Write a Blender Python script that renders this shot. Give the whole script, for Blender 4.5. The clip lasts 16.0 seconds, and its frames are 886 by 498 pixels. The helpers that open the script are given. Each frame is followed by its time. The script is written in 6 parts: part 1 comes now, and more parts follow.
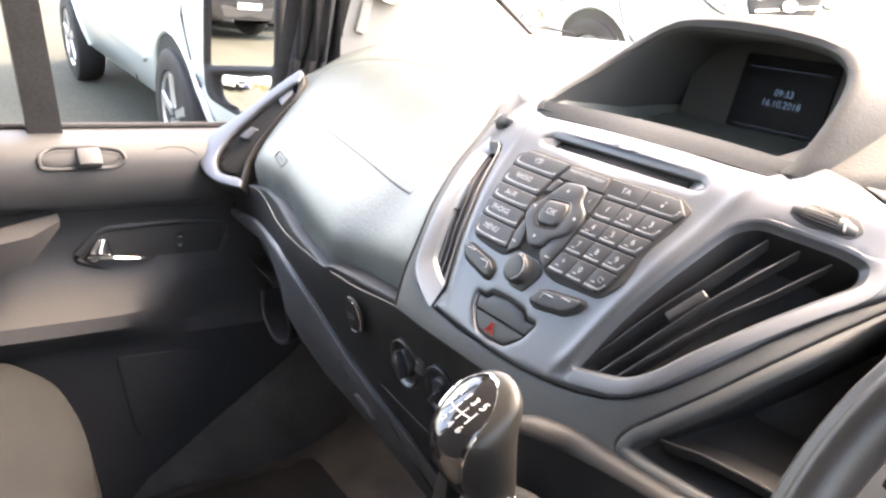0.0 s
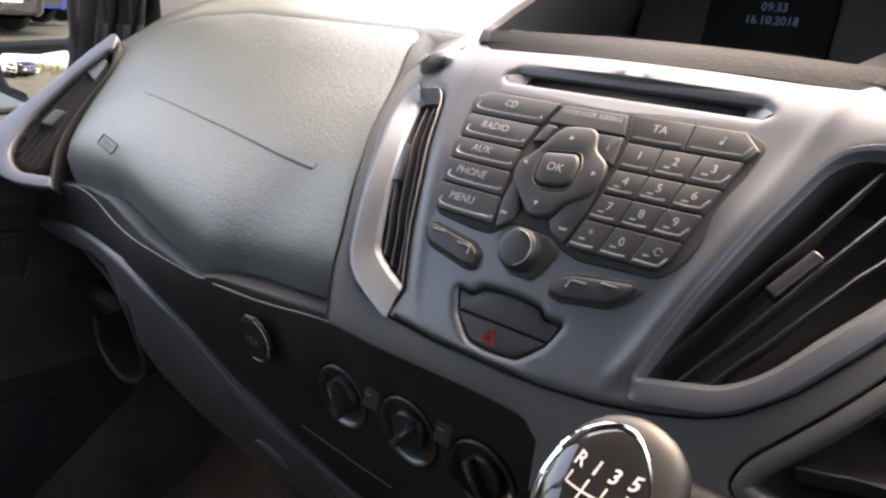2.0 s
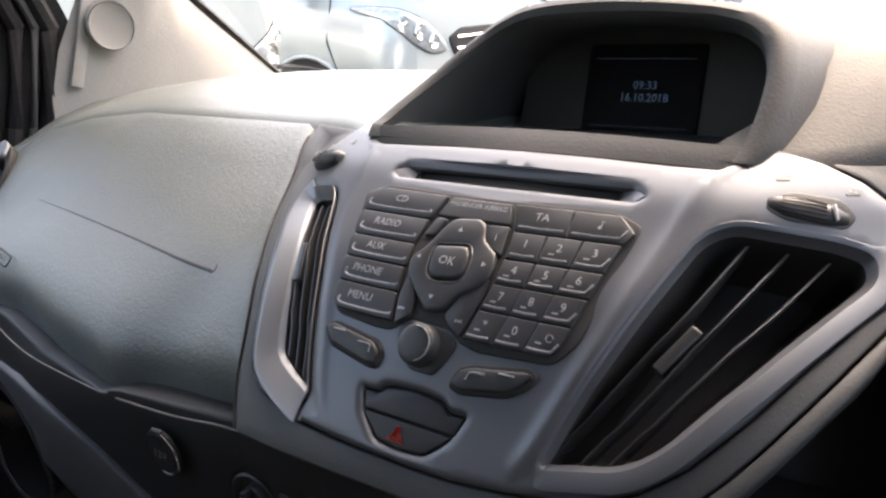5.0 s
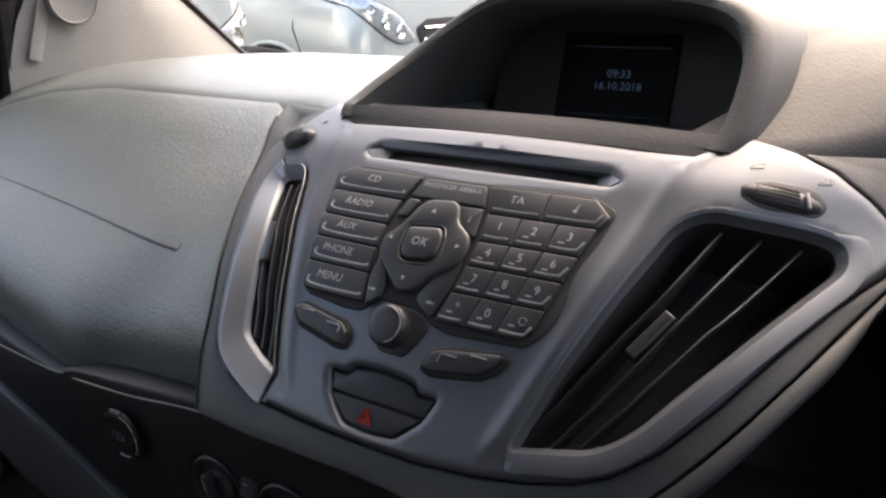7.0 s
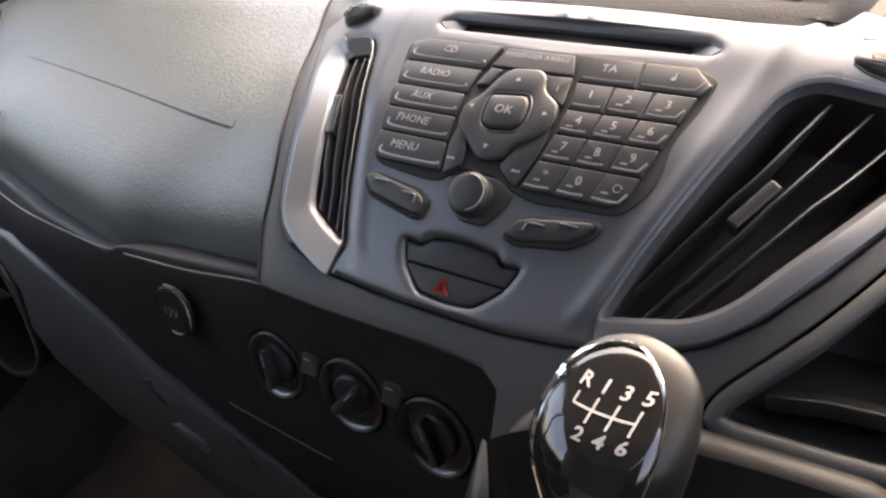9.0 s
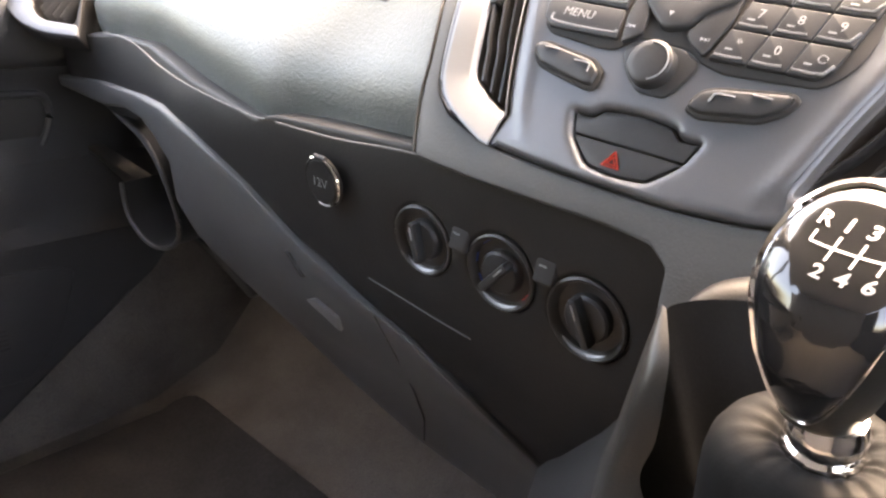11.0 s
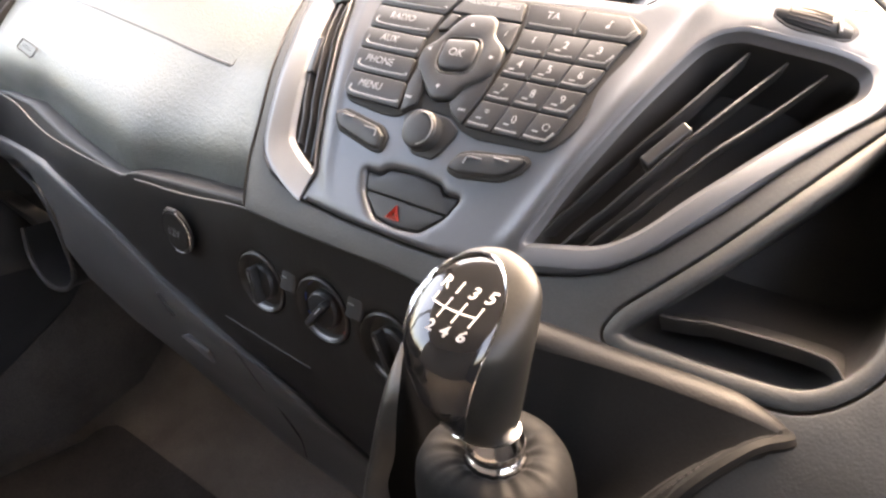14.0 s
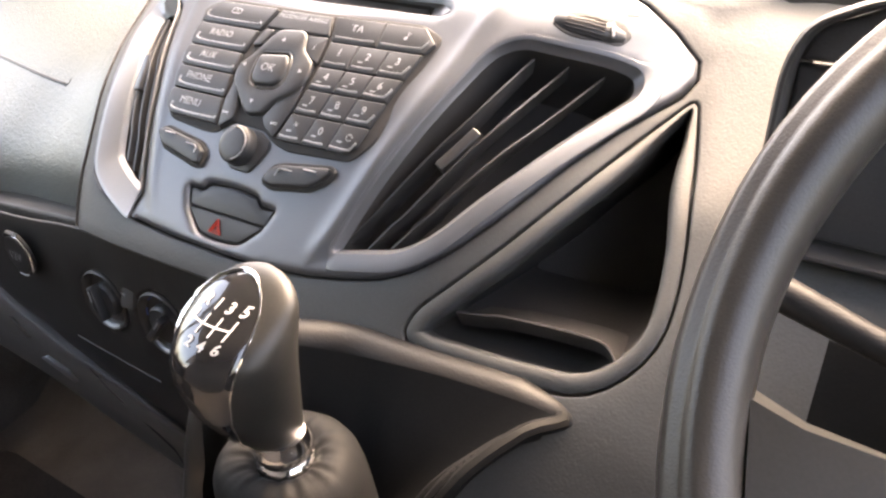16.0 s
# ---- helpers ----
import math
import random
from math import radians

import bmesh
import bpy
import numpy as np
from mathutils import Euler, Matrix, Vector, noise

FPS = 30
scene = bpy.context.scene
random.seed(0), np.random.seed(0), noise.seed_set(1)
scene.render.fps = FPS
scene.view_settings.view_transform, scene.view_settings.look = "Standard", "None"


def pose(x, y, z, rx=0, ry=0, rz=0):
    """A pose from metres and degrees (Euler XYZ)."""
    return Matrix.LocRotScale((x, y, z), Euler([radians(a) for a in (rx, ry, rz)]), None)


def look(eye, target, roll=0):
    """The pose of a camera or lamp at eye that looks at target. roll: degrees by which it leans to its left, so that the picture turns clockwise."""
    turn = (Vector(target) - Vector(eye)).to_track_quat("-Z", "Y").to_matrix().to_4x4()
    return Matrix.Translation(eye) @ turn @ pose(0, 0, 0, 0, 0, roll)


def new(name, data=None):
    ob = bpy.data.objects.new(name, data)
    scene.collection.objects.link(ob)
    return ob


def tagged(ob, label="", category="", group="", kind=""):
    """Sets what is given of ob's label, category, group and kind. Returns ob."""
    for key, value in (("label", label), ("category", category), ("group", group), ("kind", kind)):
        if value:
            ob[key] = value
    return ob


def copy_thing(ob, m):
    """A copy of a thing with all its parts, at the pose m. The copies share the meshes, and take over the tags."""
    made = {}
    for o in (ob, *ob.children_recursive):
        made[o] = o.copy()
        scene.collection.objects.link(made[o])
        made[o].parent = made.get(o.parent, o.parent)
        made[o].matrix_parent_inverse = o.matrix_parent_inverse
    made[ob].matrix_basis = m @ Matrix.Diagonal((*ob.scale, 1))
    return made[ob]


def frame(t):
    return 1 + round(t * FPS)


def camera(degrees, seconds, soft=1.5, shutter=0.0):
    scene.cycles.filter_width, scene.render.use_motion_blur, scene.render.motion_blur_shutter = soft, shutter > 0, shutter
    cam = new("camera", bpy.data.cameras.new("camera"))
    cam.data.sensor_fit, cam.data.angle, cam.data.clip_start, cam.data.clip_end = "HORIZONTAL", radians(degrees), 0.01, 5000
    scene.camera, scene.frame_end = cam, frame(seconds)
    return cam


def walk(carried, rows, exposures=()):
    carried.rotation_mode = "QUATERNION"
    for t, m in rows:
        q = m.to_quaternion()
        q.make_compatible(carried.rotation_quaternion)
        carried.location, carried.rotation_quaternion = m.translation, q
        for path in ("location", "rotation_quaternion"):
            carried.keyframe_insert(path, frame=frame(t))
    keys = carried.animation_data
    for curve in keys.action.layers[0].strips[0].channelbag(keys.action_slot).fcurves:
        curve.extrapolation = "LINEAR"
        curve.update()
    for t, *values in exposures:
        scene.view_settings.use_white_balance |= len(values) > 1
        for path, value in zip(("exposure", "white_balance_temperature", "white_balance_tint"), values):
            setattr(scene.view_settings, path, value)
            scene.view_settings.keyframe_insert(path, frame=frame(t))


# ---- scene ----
from mathutils import geometry
cam = camera(58.63, 16.0, soft=2.5)
# seconds, eye, and the turn about x, y and z
ROWS = [
    (0, 0.4751, -0.2527, 1.4782, 72.104, -5.398, 56.786),
    (0.5, 0.3418, -0.2416, 1.4546, 75.270, -6.034, 50.816),
    (1, 0.2744, -0.2390, 1.4178, 73.892, -7.179, 46.891),
    (1.5, 0.2631, -0.2255, 1.4080, 72.815, -5.202, 44.097),
    (2, 0.2568, -0.2140, 1.4057, 72.423, -3.805, 42.017),
    (2.5, 0.2600, -0.2131, 1.4065, 72.528, -3.013, 42.293),
    (3, 0.2580, -0.2131, 1.4047, 72.357, -2.702, 41.542),
    (3.5, 0.2573, -0.2089, 1.4093, 72.205, -2.109, 40.352),
    (4, 0.2738, -0.2019, 1.4331, 76.510, -0.136, 36.878),
    (6.5, 0.2656, -0.2040, 1.4223, 76.684, -2.151, 33.885),
    (7, 0.2635, -0.2027, 1.4212, 76.630, -2.419, 33.267),
    (7.5, 0.2619, -0.2021, 1.4207, 76.624, -2.514, 32.965),
    (8, 0.2578, -0.2057, 1.4143, 76.587, -2.658, 32.835),
    (8.5, 0.2437, -0.2107, 1.3938, 74.888, -3.726, 32.958),
    (9, 0.2219, -0.2225, 1.3685, 72.706, -4.651, 33.905),
    (9.5, 0.2164, -0.2459, 1.3558, 70.745, -5.105, 38.436),
    (10, 0.1922, -0.2455, 1.3229, 68.055, -5.731, 40.124),
    (12.5, 0.2121, -0.2411, 1.3286, 67.039, -6.506, 42.791),
    (13, 0.2528, -0.2197, 1.3461, 65.854, -6.721, 40.376),
    (13.5, 0.2949, -0.2230, 1.3725, 67.133, -5.487, 39.167),
    (14, 0.3064, -0.2255, 1.3807, 68.371, -4.962, 38.524),
    (14.5, 0.3216, -0.2260, 1.3846, 68.370, -4.573, 38.010),
    (15, 0.3384, -0.2182, 1.3860, 67.419, -4.005, 36.024),
    (15.5, 0.3514, -0.2147, 1.3913, 67.552, -3.797, 35.098),
    (16, 0.3747, -0.1959, 1.4004, 68.330, -3.569, 32.735),
]
EXPO = [(0, 4.65, 8250, 16), (0.5, 4.05, 8250, 16), (1.0, 3.92, 8250, 17), (2, 3.42, 8250, 18), (4, 3.22, 7800, 16), (7, 2.53, 7600, 16), (8.5, 2.86, 7800, 17), (10, 4.38, 9000, 18), (12.5, 5.25, 9500, 18), (14, 4.58, 9250, 19), (16, 4.48, 8950, 19)]
walk(cam, [(t, pose(x, y, z, a, b, c)) for t, x, y, z, a, b, c in ROWS], EXPO)



world = bpy.data.worlds.new("sky")
scene.world = world
world.use_nodes = True
sky = world.node_tree.nodes.new("ShaderNodeTexSky")
sky.sky_type, sky.sun_disc = "NISHITA", False
sky.sun_elevation, sky.sun_rotation = radians(54), radians(2)
sky.air_density, sky.dust_density, sky.ozone_density = 1.0, 5.0, 1.5
world.node_tree.links.new(sky.outputs[0], world.node_tree.nodes["Background"].inputs[0])
world.node_tree.nodes["Background"].inputs[1].default_value = 0.15

sun = new("sun", bpy.data.lights.new("sun", "SUN"))
sun.data.energy, sun.data.angle, sun.data.color = 0.5, radians(110), (1.0, 0.985, 0.96)
sun.matrix_world = look((0, 0, 0), (-0.02, -0.588, -0.809))

# ---- materials ----
def material(name, color, rough=0.5, metal=0.0, grain=0.0, grain_scale=400.0, bump=0.0, stain=0.0, stain_scale=6.0, coat=0.0, emit=None, rough_var=0.0, spec=0.5):
    """Plastic, paint or metal with fine relief and slow stains."""
    m = bpy.data.materials.new(name)
    m.use_nodes = True
    t = m.node_tree
    b = t.nodes["Principled BSDF"]
    b.inputs["Base Color"].default_value = (*color, 1)
    b.inputs["Roughness"].default_value, b.inputs["Metallic"].default_value = rough, metal
    b.inputs["Coat Weight"].default_value = coat
    b.inputs["Specular IOR Level"].default_value = spec
    co = t.nodes.new("ShaderNodeTexCoord")
    if grain or stain:
        n1 = t.nodes.new("ShaderNodeTexNoise")
        n1.inputs["Scale"].default_value, n1.inputs["Detail"].default_value = stain_scale, 5
        n2 = t.nodes.new("ShaderNodeTexNoise")
        n2.inputs["Scale"].default_value, n2.inputs["Detail"].default_value = grain_scale, 2
        for n in (n1, n2):
            t.links.new(co.outputs["Object"], n.inputs["Vector"])
        mix = None
        for n, amount in ((n1, stain), (n2, grain)):
            ramp = t.nodes.new("ShaderNodeMapRange")
            ramp.inputs[1].default_value, ramp.inputs[2].default_value = 0.3, 0.7
            ramp.inputs[3].default_value, ramp.inputs[4].default_value = 1 - amount, 1 + amount
            t.links.new(n.outputs["Fac"], ramp.inputs[0])
            mul = t.nodes.new("ShaderNodeVectorMath")
            mul.operation = "SCALE"
            if mix is None:
                mul.inputs[0].default_value = color
            else:
                t.links.new(mix.outputs[0], mul.inputs[0])
            t.links.new(ramp.outputs[0], mul.inputs["Scale"])
            mix = mul
        t.links.new(mix.outputs[0], b.inputs["Base Color"])
        if rough_var:
            rr = t.nodes.new("ShaderNodeMapRange")
            rr.inputs[1].default_value, rr.inputs[2].default_value = 0.3, 0.7
            rr.inputs[3].default_value, rr.inputs[4].default_value = rough - rough_var, rough + rough_var
            t.links.new(n1.outputs["Fac"], rr.inputs[0])
            t.links.new(rr.outputs[0], b.inputs["Roughness"])
    if bump:
        v = t.nodes.new("ShaderNodeTexVoronoi")
        v.feature = "SMOOTH_F1"
        v.inputs["Scale"].default_value = grain_scale
        n3 = t.nodes.new("ShaderNodeTexNoise")
        n3.inputs["Scale"].default_value, n3.inputs["Detail"].default_value = grain_scale * 0.35, 3
        add = t.nodes.new("ShaderNodeMath")
        add.operation = "ADD"
        for n in (v, n3):
            t.links.new(co.outputs["Object"], n.inputs["Vector"])
        t.links.new(v.outputs["Distance"], add.inputs[0])
        t.links.new(n3.outputs["Fac"], add.inputs[1])
        bn = t.nodes.new("ShaderNodeBump")
        bn.inputs["Strength"].default_value, bn.inputs["Distance"].default_value = bump, 0.001
        t.links.new(add.outputs[0], bn.inputs["Height"])
        t.links.new(bn.outputs[0], b.inputs["Normal"])
    if emit:
        b.inputs["Emission Color"].default_value, b.inputs["Emission Strength"].default_value = (*emit[0], 1), emit[1]
    return m


PAD = material("grained_pad", (0.092, 0.104, 0.099), 0.39, grain=0.06, grain_scale=700, bump=0.42, stain=0.06, stain_scale=9, rough_var=0.05)
TOP = material("dash_top_pad", (0.086, 0.088, 0.082), 0.45, grain=0.05, grain_scale=600, bump=0.18, stain=0.06, stain_scale=7)
# Hood pad darkened as painted shade; the right-hand top shares it.
SHADED_HOOD = material("hood_pad", (0.034, 0.034, 0.033), 0.62, grain=0.05, grain_scale=600, bump=0.18, stain=0.06, stain_scale=7, spec=0.3)
SURROUND = material("surround_plastic", (0.054, 0.056, 0.056), 0.54, grain=0.08, grain_scale=700, bump=0.14, stain=0.05, stain_scale=12, spec=0.35)
DARK = material("dark_plastic", (0.031, 0.030, 0.030), 0.48, grain=0.1, grain_scale=700, bump=0.12, stain=0.12, stain_scale=14, spec=0.35)
FASCIA = material("black_fascia_plastic", (0.0155, 0.0150, 0.0152), 0.5, grain=0.1, grain_scale=700, bump=0.12, stain=0.12, stain_scale=14, spec=0.22)
GAP = material("shadow_gap_plastic", (0.034, 0.033, 0.033), 0.7, spec=0.2)
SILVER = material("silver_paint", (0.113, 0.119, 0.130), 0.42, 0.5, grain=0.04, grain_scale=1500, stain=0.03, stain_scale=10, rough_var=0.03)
# Lighter copy of the silver: painted light, and the pale clip tab.
LIT_PALE_SILVER = material("bright_silver_paint", (0.21, 0.217, 0.228), 0.42, 0.5, grain=0.03, grain_scale=1500, stain=0.03, stain_scale=10)
KEY = material("key_plastic", (0.027, 0.028, 0.030), 0.42, grain=0.08, grain_scale=900, bump=0.05, stain=0.08, stain_scale=40, spec=0.35)
# Light grey for painted glints on key edges and the socket rim.
GLINT = material("key_edge_plastic", (0.20, 0.205, 0.21), 0.30, grain=0.05, grain_scale=900, stain=0.05, stain_scale=40)
LEGEND = material("legend_print", (0.28, 0.288, 0.30), 0.5)
LEGEND_DIM = material("worn_legend_print", (0.22, 0.23, 0.24), 0.5)
WHITE = material("white_print", (0.38, 0.38, 0.38), 0.4)
# The red print is given a faint glow of its own.
RED = material("red_print", (0.26, 0.03, 0.02), 0.4, emit=((0.8, 0.05, 0.03), 0.01))
BLUE = material("blue_print", (0.03, 0.08, 0.35), 0.4)
CHROME = material("chrome", (0.85, 0.85, 0.86), 0.08, 1.0, stain=0.03, stain_scale=30)
GLOSS = material("piano_black", (0.012, 0.012, 0.013), 0.09, coat=0.6, stain=0.2, stain_scale=20, rough_var=0.03)
KNOB = material("knob_rubber", (0.014, 0.0138, 0.013), 0.40, grain=0.08, grain_scale=700, bump=0.04, stain=0.15, stain_scale=30, spec=0.28)
LEATHER = material("leather", (0.0105, 0.0106, 0.0110), 0.58, grain=0.12, grain_scale=800, bump=0.05, stain=0.12, stain_scale=18, rough_var=0.06, spec=0.06)
DOORP = material("door_plastic", (0.036, 0.036, 0.038), 0.52, grain=0.08, grain_scale=650, bump=0.15, stain=0.06, stain_scale=8, spec=0.25)
DOORT = material("door_top_plastic", (0.046, 0.046, 0.047), 0.5, grain=0.06, grain_scale=650, bump=0.12, stain=0.05, stain_scale=8, spec=0.3)
PILLAR = material("pillar_trim", (0.27, 0.26, 0.242), 0.7, grain=0.05, grain_scale=300, bump=0.2, stain=0.05, stain_scale=6)
RUBBER = material("rubber", (0.020, 0.019, 0.020), 0.6, grain=0.2, grain_scale=200, bump=0.1, stain=0.2, stain_scale=20, spec=0.2)
CARPET = material("carpet", (0.112, 0.100, 0.091), 0.95, grain=0.4, grain_scale=900, bump=1.0, stain=0.25, stain_scale=10)
FABRIC = material("seat_cloth", (0.0160, 0.0162, 0.0165), 0.9, grain=0.15, grain_scale=1100, bump=0.5, stain=0.08, stain_scale=8, spec=0.08)
SLAT = material("slat_plastic", (0.028, 0.028, 0.029), 0.32, grain=0.05, grain_scale=900, stain=0.05, stain_scale=20)
RIMLEATHER = material("wheel_leather", (0.027, 0.026, 0.025), 0.34, grain=0.1, grain_scale=1400, bump=0.12, stain=0.1, stain_scale=14, rough_var=0.05, spec=0.3)
GREYTRIM = material("grey_trim", (0.058, 0.060, 0.062), 0.5, grain=0.07, grain_scale=700, bump=0.14, stain=0.06, stain_scale=10)
SCREEN = material("screen_glass", (0.006, 0.006, 0.008), 0.6, spec=0.15, stain=0.2, stain_scale=20)
LCD = material("lcd_text", (0.02, 0.04, 0.08), 0.5, emit=((0.10, 0.20, 0.36), 0.028))
LCD_DIM = material("lcd_line", (0.01, 0.015, 0.03), 0.5, emit=((0.06, 0.10, 0.18), 0.03))
ROOF = material("headlining", (0.36, 0.35, 0.33), 0.9, grain=0.06, grain_scale=300, bump=0.2, stain=0.04, stain_scale=4)
MIRROR = material("mirror_glass", (0.9, 0.9, 0.9), 0.01, 1.0)
TARMAC = material("tarmac", (0.040, 0.040, 0.031), 0.9, grain=0.35, grain_scale=60, bump=0.6, stain=0.25, stain_scale=0.7, spec=0.12)
VAN_SILVER = material("silver_van_paint", (0.50, 0.54, 0.53), 0.28, 0.35, coat=0.6, stain=0.03, stain_scale=2, grain=0.02)
VAN_WHITE = material("white_van_paint", (0.78, 0.79, 0.79), 0.25, coat=0.6, stain=0.03, stain_scale=2, grain=0.02)
VAN_BLACK = material("black_van_paint", (0.015, 0.015, 0.017), 0.2, coat=0.6, stain=0.1, stain_scale=2, grain=0.02)
VAN_BLUE = material("blue_van_paint", (0.02, 0.04, 0.22), 0.2, coat=0.6, stain=0.1, stain_scale=2, grain=0.02)
VANGLASS = material("tinted_van_glass", (0.02, 0.024, 0.026), 0.05, coat=0.5)
ALLOY = material("alloy_wheel", (0.55, 0.56, 0.57), 0.3, 0.8, stain=0.1, stain_scale=8)
LENS = material("headlight_lens", (0.50, 0.52, 0.54), 0.12, 0.5, coat=0.8, stain=0.25, stain_scale=25, grain=0.2, grain_scale=60)
LEAF = material("leaves", (0.09, 0.085, 0.02), 0.8, grain=0.5, grain_scale=3, stain=0.3, stain_scale=1)
BARK = material("bark", (0.08, 0.06, 0.045), 0.9, grain=0.4, grain_scale=30, bump=0.5, stain=0.2)


def glass_material():
    m = bpy.data.materials.new("window_glass")
    m.use_nodes = True
    t = m.node_tree
    for n in list(t.nodes):
        t.nodes.remove(n)
    out, mix = t.nodes.new("ShaderNodeOutputMaterial"), t.nodes.new("ShaderNodeMixShader")
    tr, gl, fr = t.nodes.new("ShaderNodeBsdfTransparent"), t.nodes.new("ShaderNodeBsdfGlossy"), t.nodes.new("ShaderNodeFresnel")
    tr.inputs[0].default_value = (0.93, 0.95, 0.94, 1)
    gl.inputs["Roughness"].default_value = 0.02
    fr.inputs[0].default_value = 1.10
    t.links.new(fr.outputs[0], mix.inputs[0])
    t.links.new(tr.outputs[0], mix.inputs[1])
    t.links.new(gl.outputs[0], mix.inputs[2])
    t.links.new(mix.outputs[0], out.inputs[0])
    return m


GLASS = glass_material()

# ---- building helpers ----
def empty(name, at=(0, 0, 0)):
    ob = new(name)
    ob.location = at
    return ob


def part(name, bm, mat, parent=None, label="", smooth=True, sharp=40):
    """Links a bmesh as one mesh object, in world coordinates, under a thing or part."""
    me = bpy.data.meshes.new(name)
    bmesh.ops.recalc_face_normals(bm, faces=bm.faces)
    if smooth:
        for f in bm.faces:
            f.smooth = True
        for e in bm.edges:
            if len(e.link_faces) == 2 and e.calc_face_angle(0) > radians(sharp):
                e.smooth = False
    bm.to_mesh(me)
    bm.free()
    me.materials.append(mat)
    ob = new(name, me)
    if parent is not None:
        ob.parent = parent
        if parent.parent is None:
            ob.matrix_parent_inverse = Matrix.Translation(-parent.location)
    if label:
        tagged(ob, label)
    return ob


def thing(ob, label, category, group="", kind=""):
    return tagged(ob, label, category, group, kind)


def rounded(poly, r, n=4):
    """The corners of a closed 2D polygon rounded by r (a number or one for each corner)."""
    out = []
    k = len(poly)
    for i, p in enumerate(poly):
        rad = r[i] if isinstance(r, (list, tuple)) else r
        p = Vector(p)
        a, b = Vector(poly[i - 1]) - p, Vector(poly[(i + 1) % k]) - p
        la, lb = a.length, b.length
        d = min(rad, la * 0.48, lb * 0.48)
        if d < 1e-5:
            out.append(tuple(p))
            continue
        s, e = p + a / la * d, p + b / lb * d
        for j in range(n + 1):
            t = j / n
            out.append(tuple(s * (1 - t) ** 2 + p * 2 * t * (1 - t) + e * t ** 2))
    return out


def smooth_loop(pts, n=6, closed=True):
    """A Catmull-Rom curve through points of any dimension."""
    k, out = len(pts), []
    v = [Vector(p) for p in pts]
    for i in range(k if closed else k - 1):
        p0, p1, p2, p3 = (v[(i + j - 1) % k] for j in range(4)) if closed else (v[max(i - 1, 0)], v[i], v[i + 1], v[min(i + 2, k - 1)])
        for j in range(n):
            t = j / n
            out.append(tuple(0.5 * (2 * p1 + (p2 - p0) * t + (2 * p0 - 5 * p1 + 4 * p2 - p3) * t * t + (3 * p1 - p0 - 3 * p2 + p3) * t ** 3)))
    if not closed:
        out.append(tuple(v[-1]))
    return out


def area2(poly):
    return sum(poly[i - 1][0] * poly[i][1] - poly[i][0] * poly[i - 1][1] for i in range(len(poly)))


def offset_poly(poly, d):
    """A closed polygon moved inwards by d (minus: outwards)."""
    s = 1 if area2(poly) > 0 else -1
    out, k = [], len(poly)
    for i in range(k):
        a, b, c = Vector(poly[i - 1]), Vector(poly[i]), Vector(poly[(i + 1) % k])
        u, w = (b - a), (c - b)
        if u.length < 1e-7 or w.length < 1e-7:
            u = w = c - a
        u, w = u.normalized(), w.normalized()
        n = Vector((-u.y - w.y, u.x + w.x))
        n = n.normalized() if n.length > 1e-6 else Vector((-u.y, u.x))
        m = max(n.dot(Vector((-u.y, u.x))), 0.4)
        out.append(tuple(b + n * (s * d / m)))
    return out


def inside(p, poly):
    x, y = p
    hit = False
    for i in range(len(poly)):
        (x0, y0), (x1, y1) = poly[i - 1], poly[i]
        if (y0 > y) != (y1 > y) and x < (x1 - x0) * (y - y0) / (y1 - y0) + x0:
            hit = not hit
    return hit


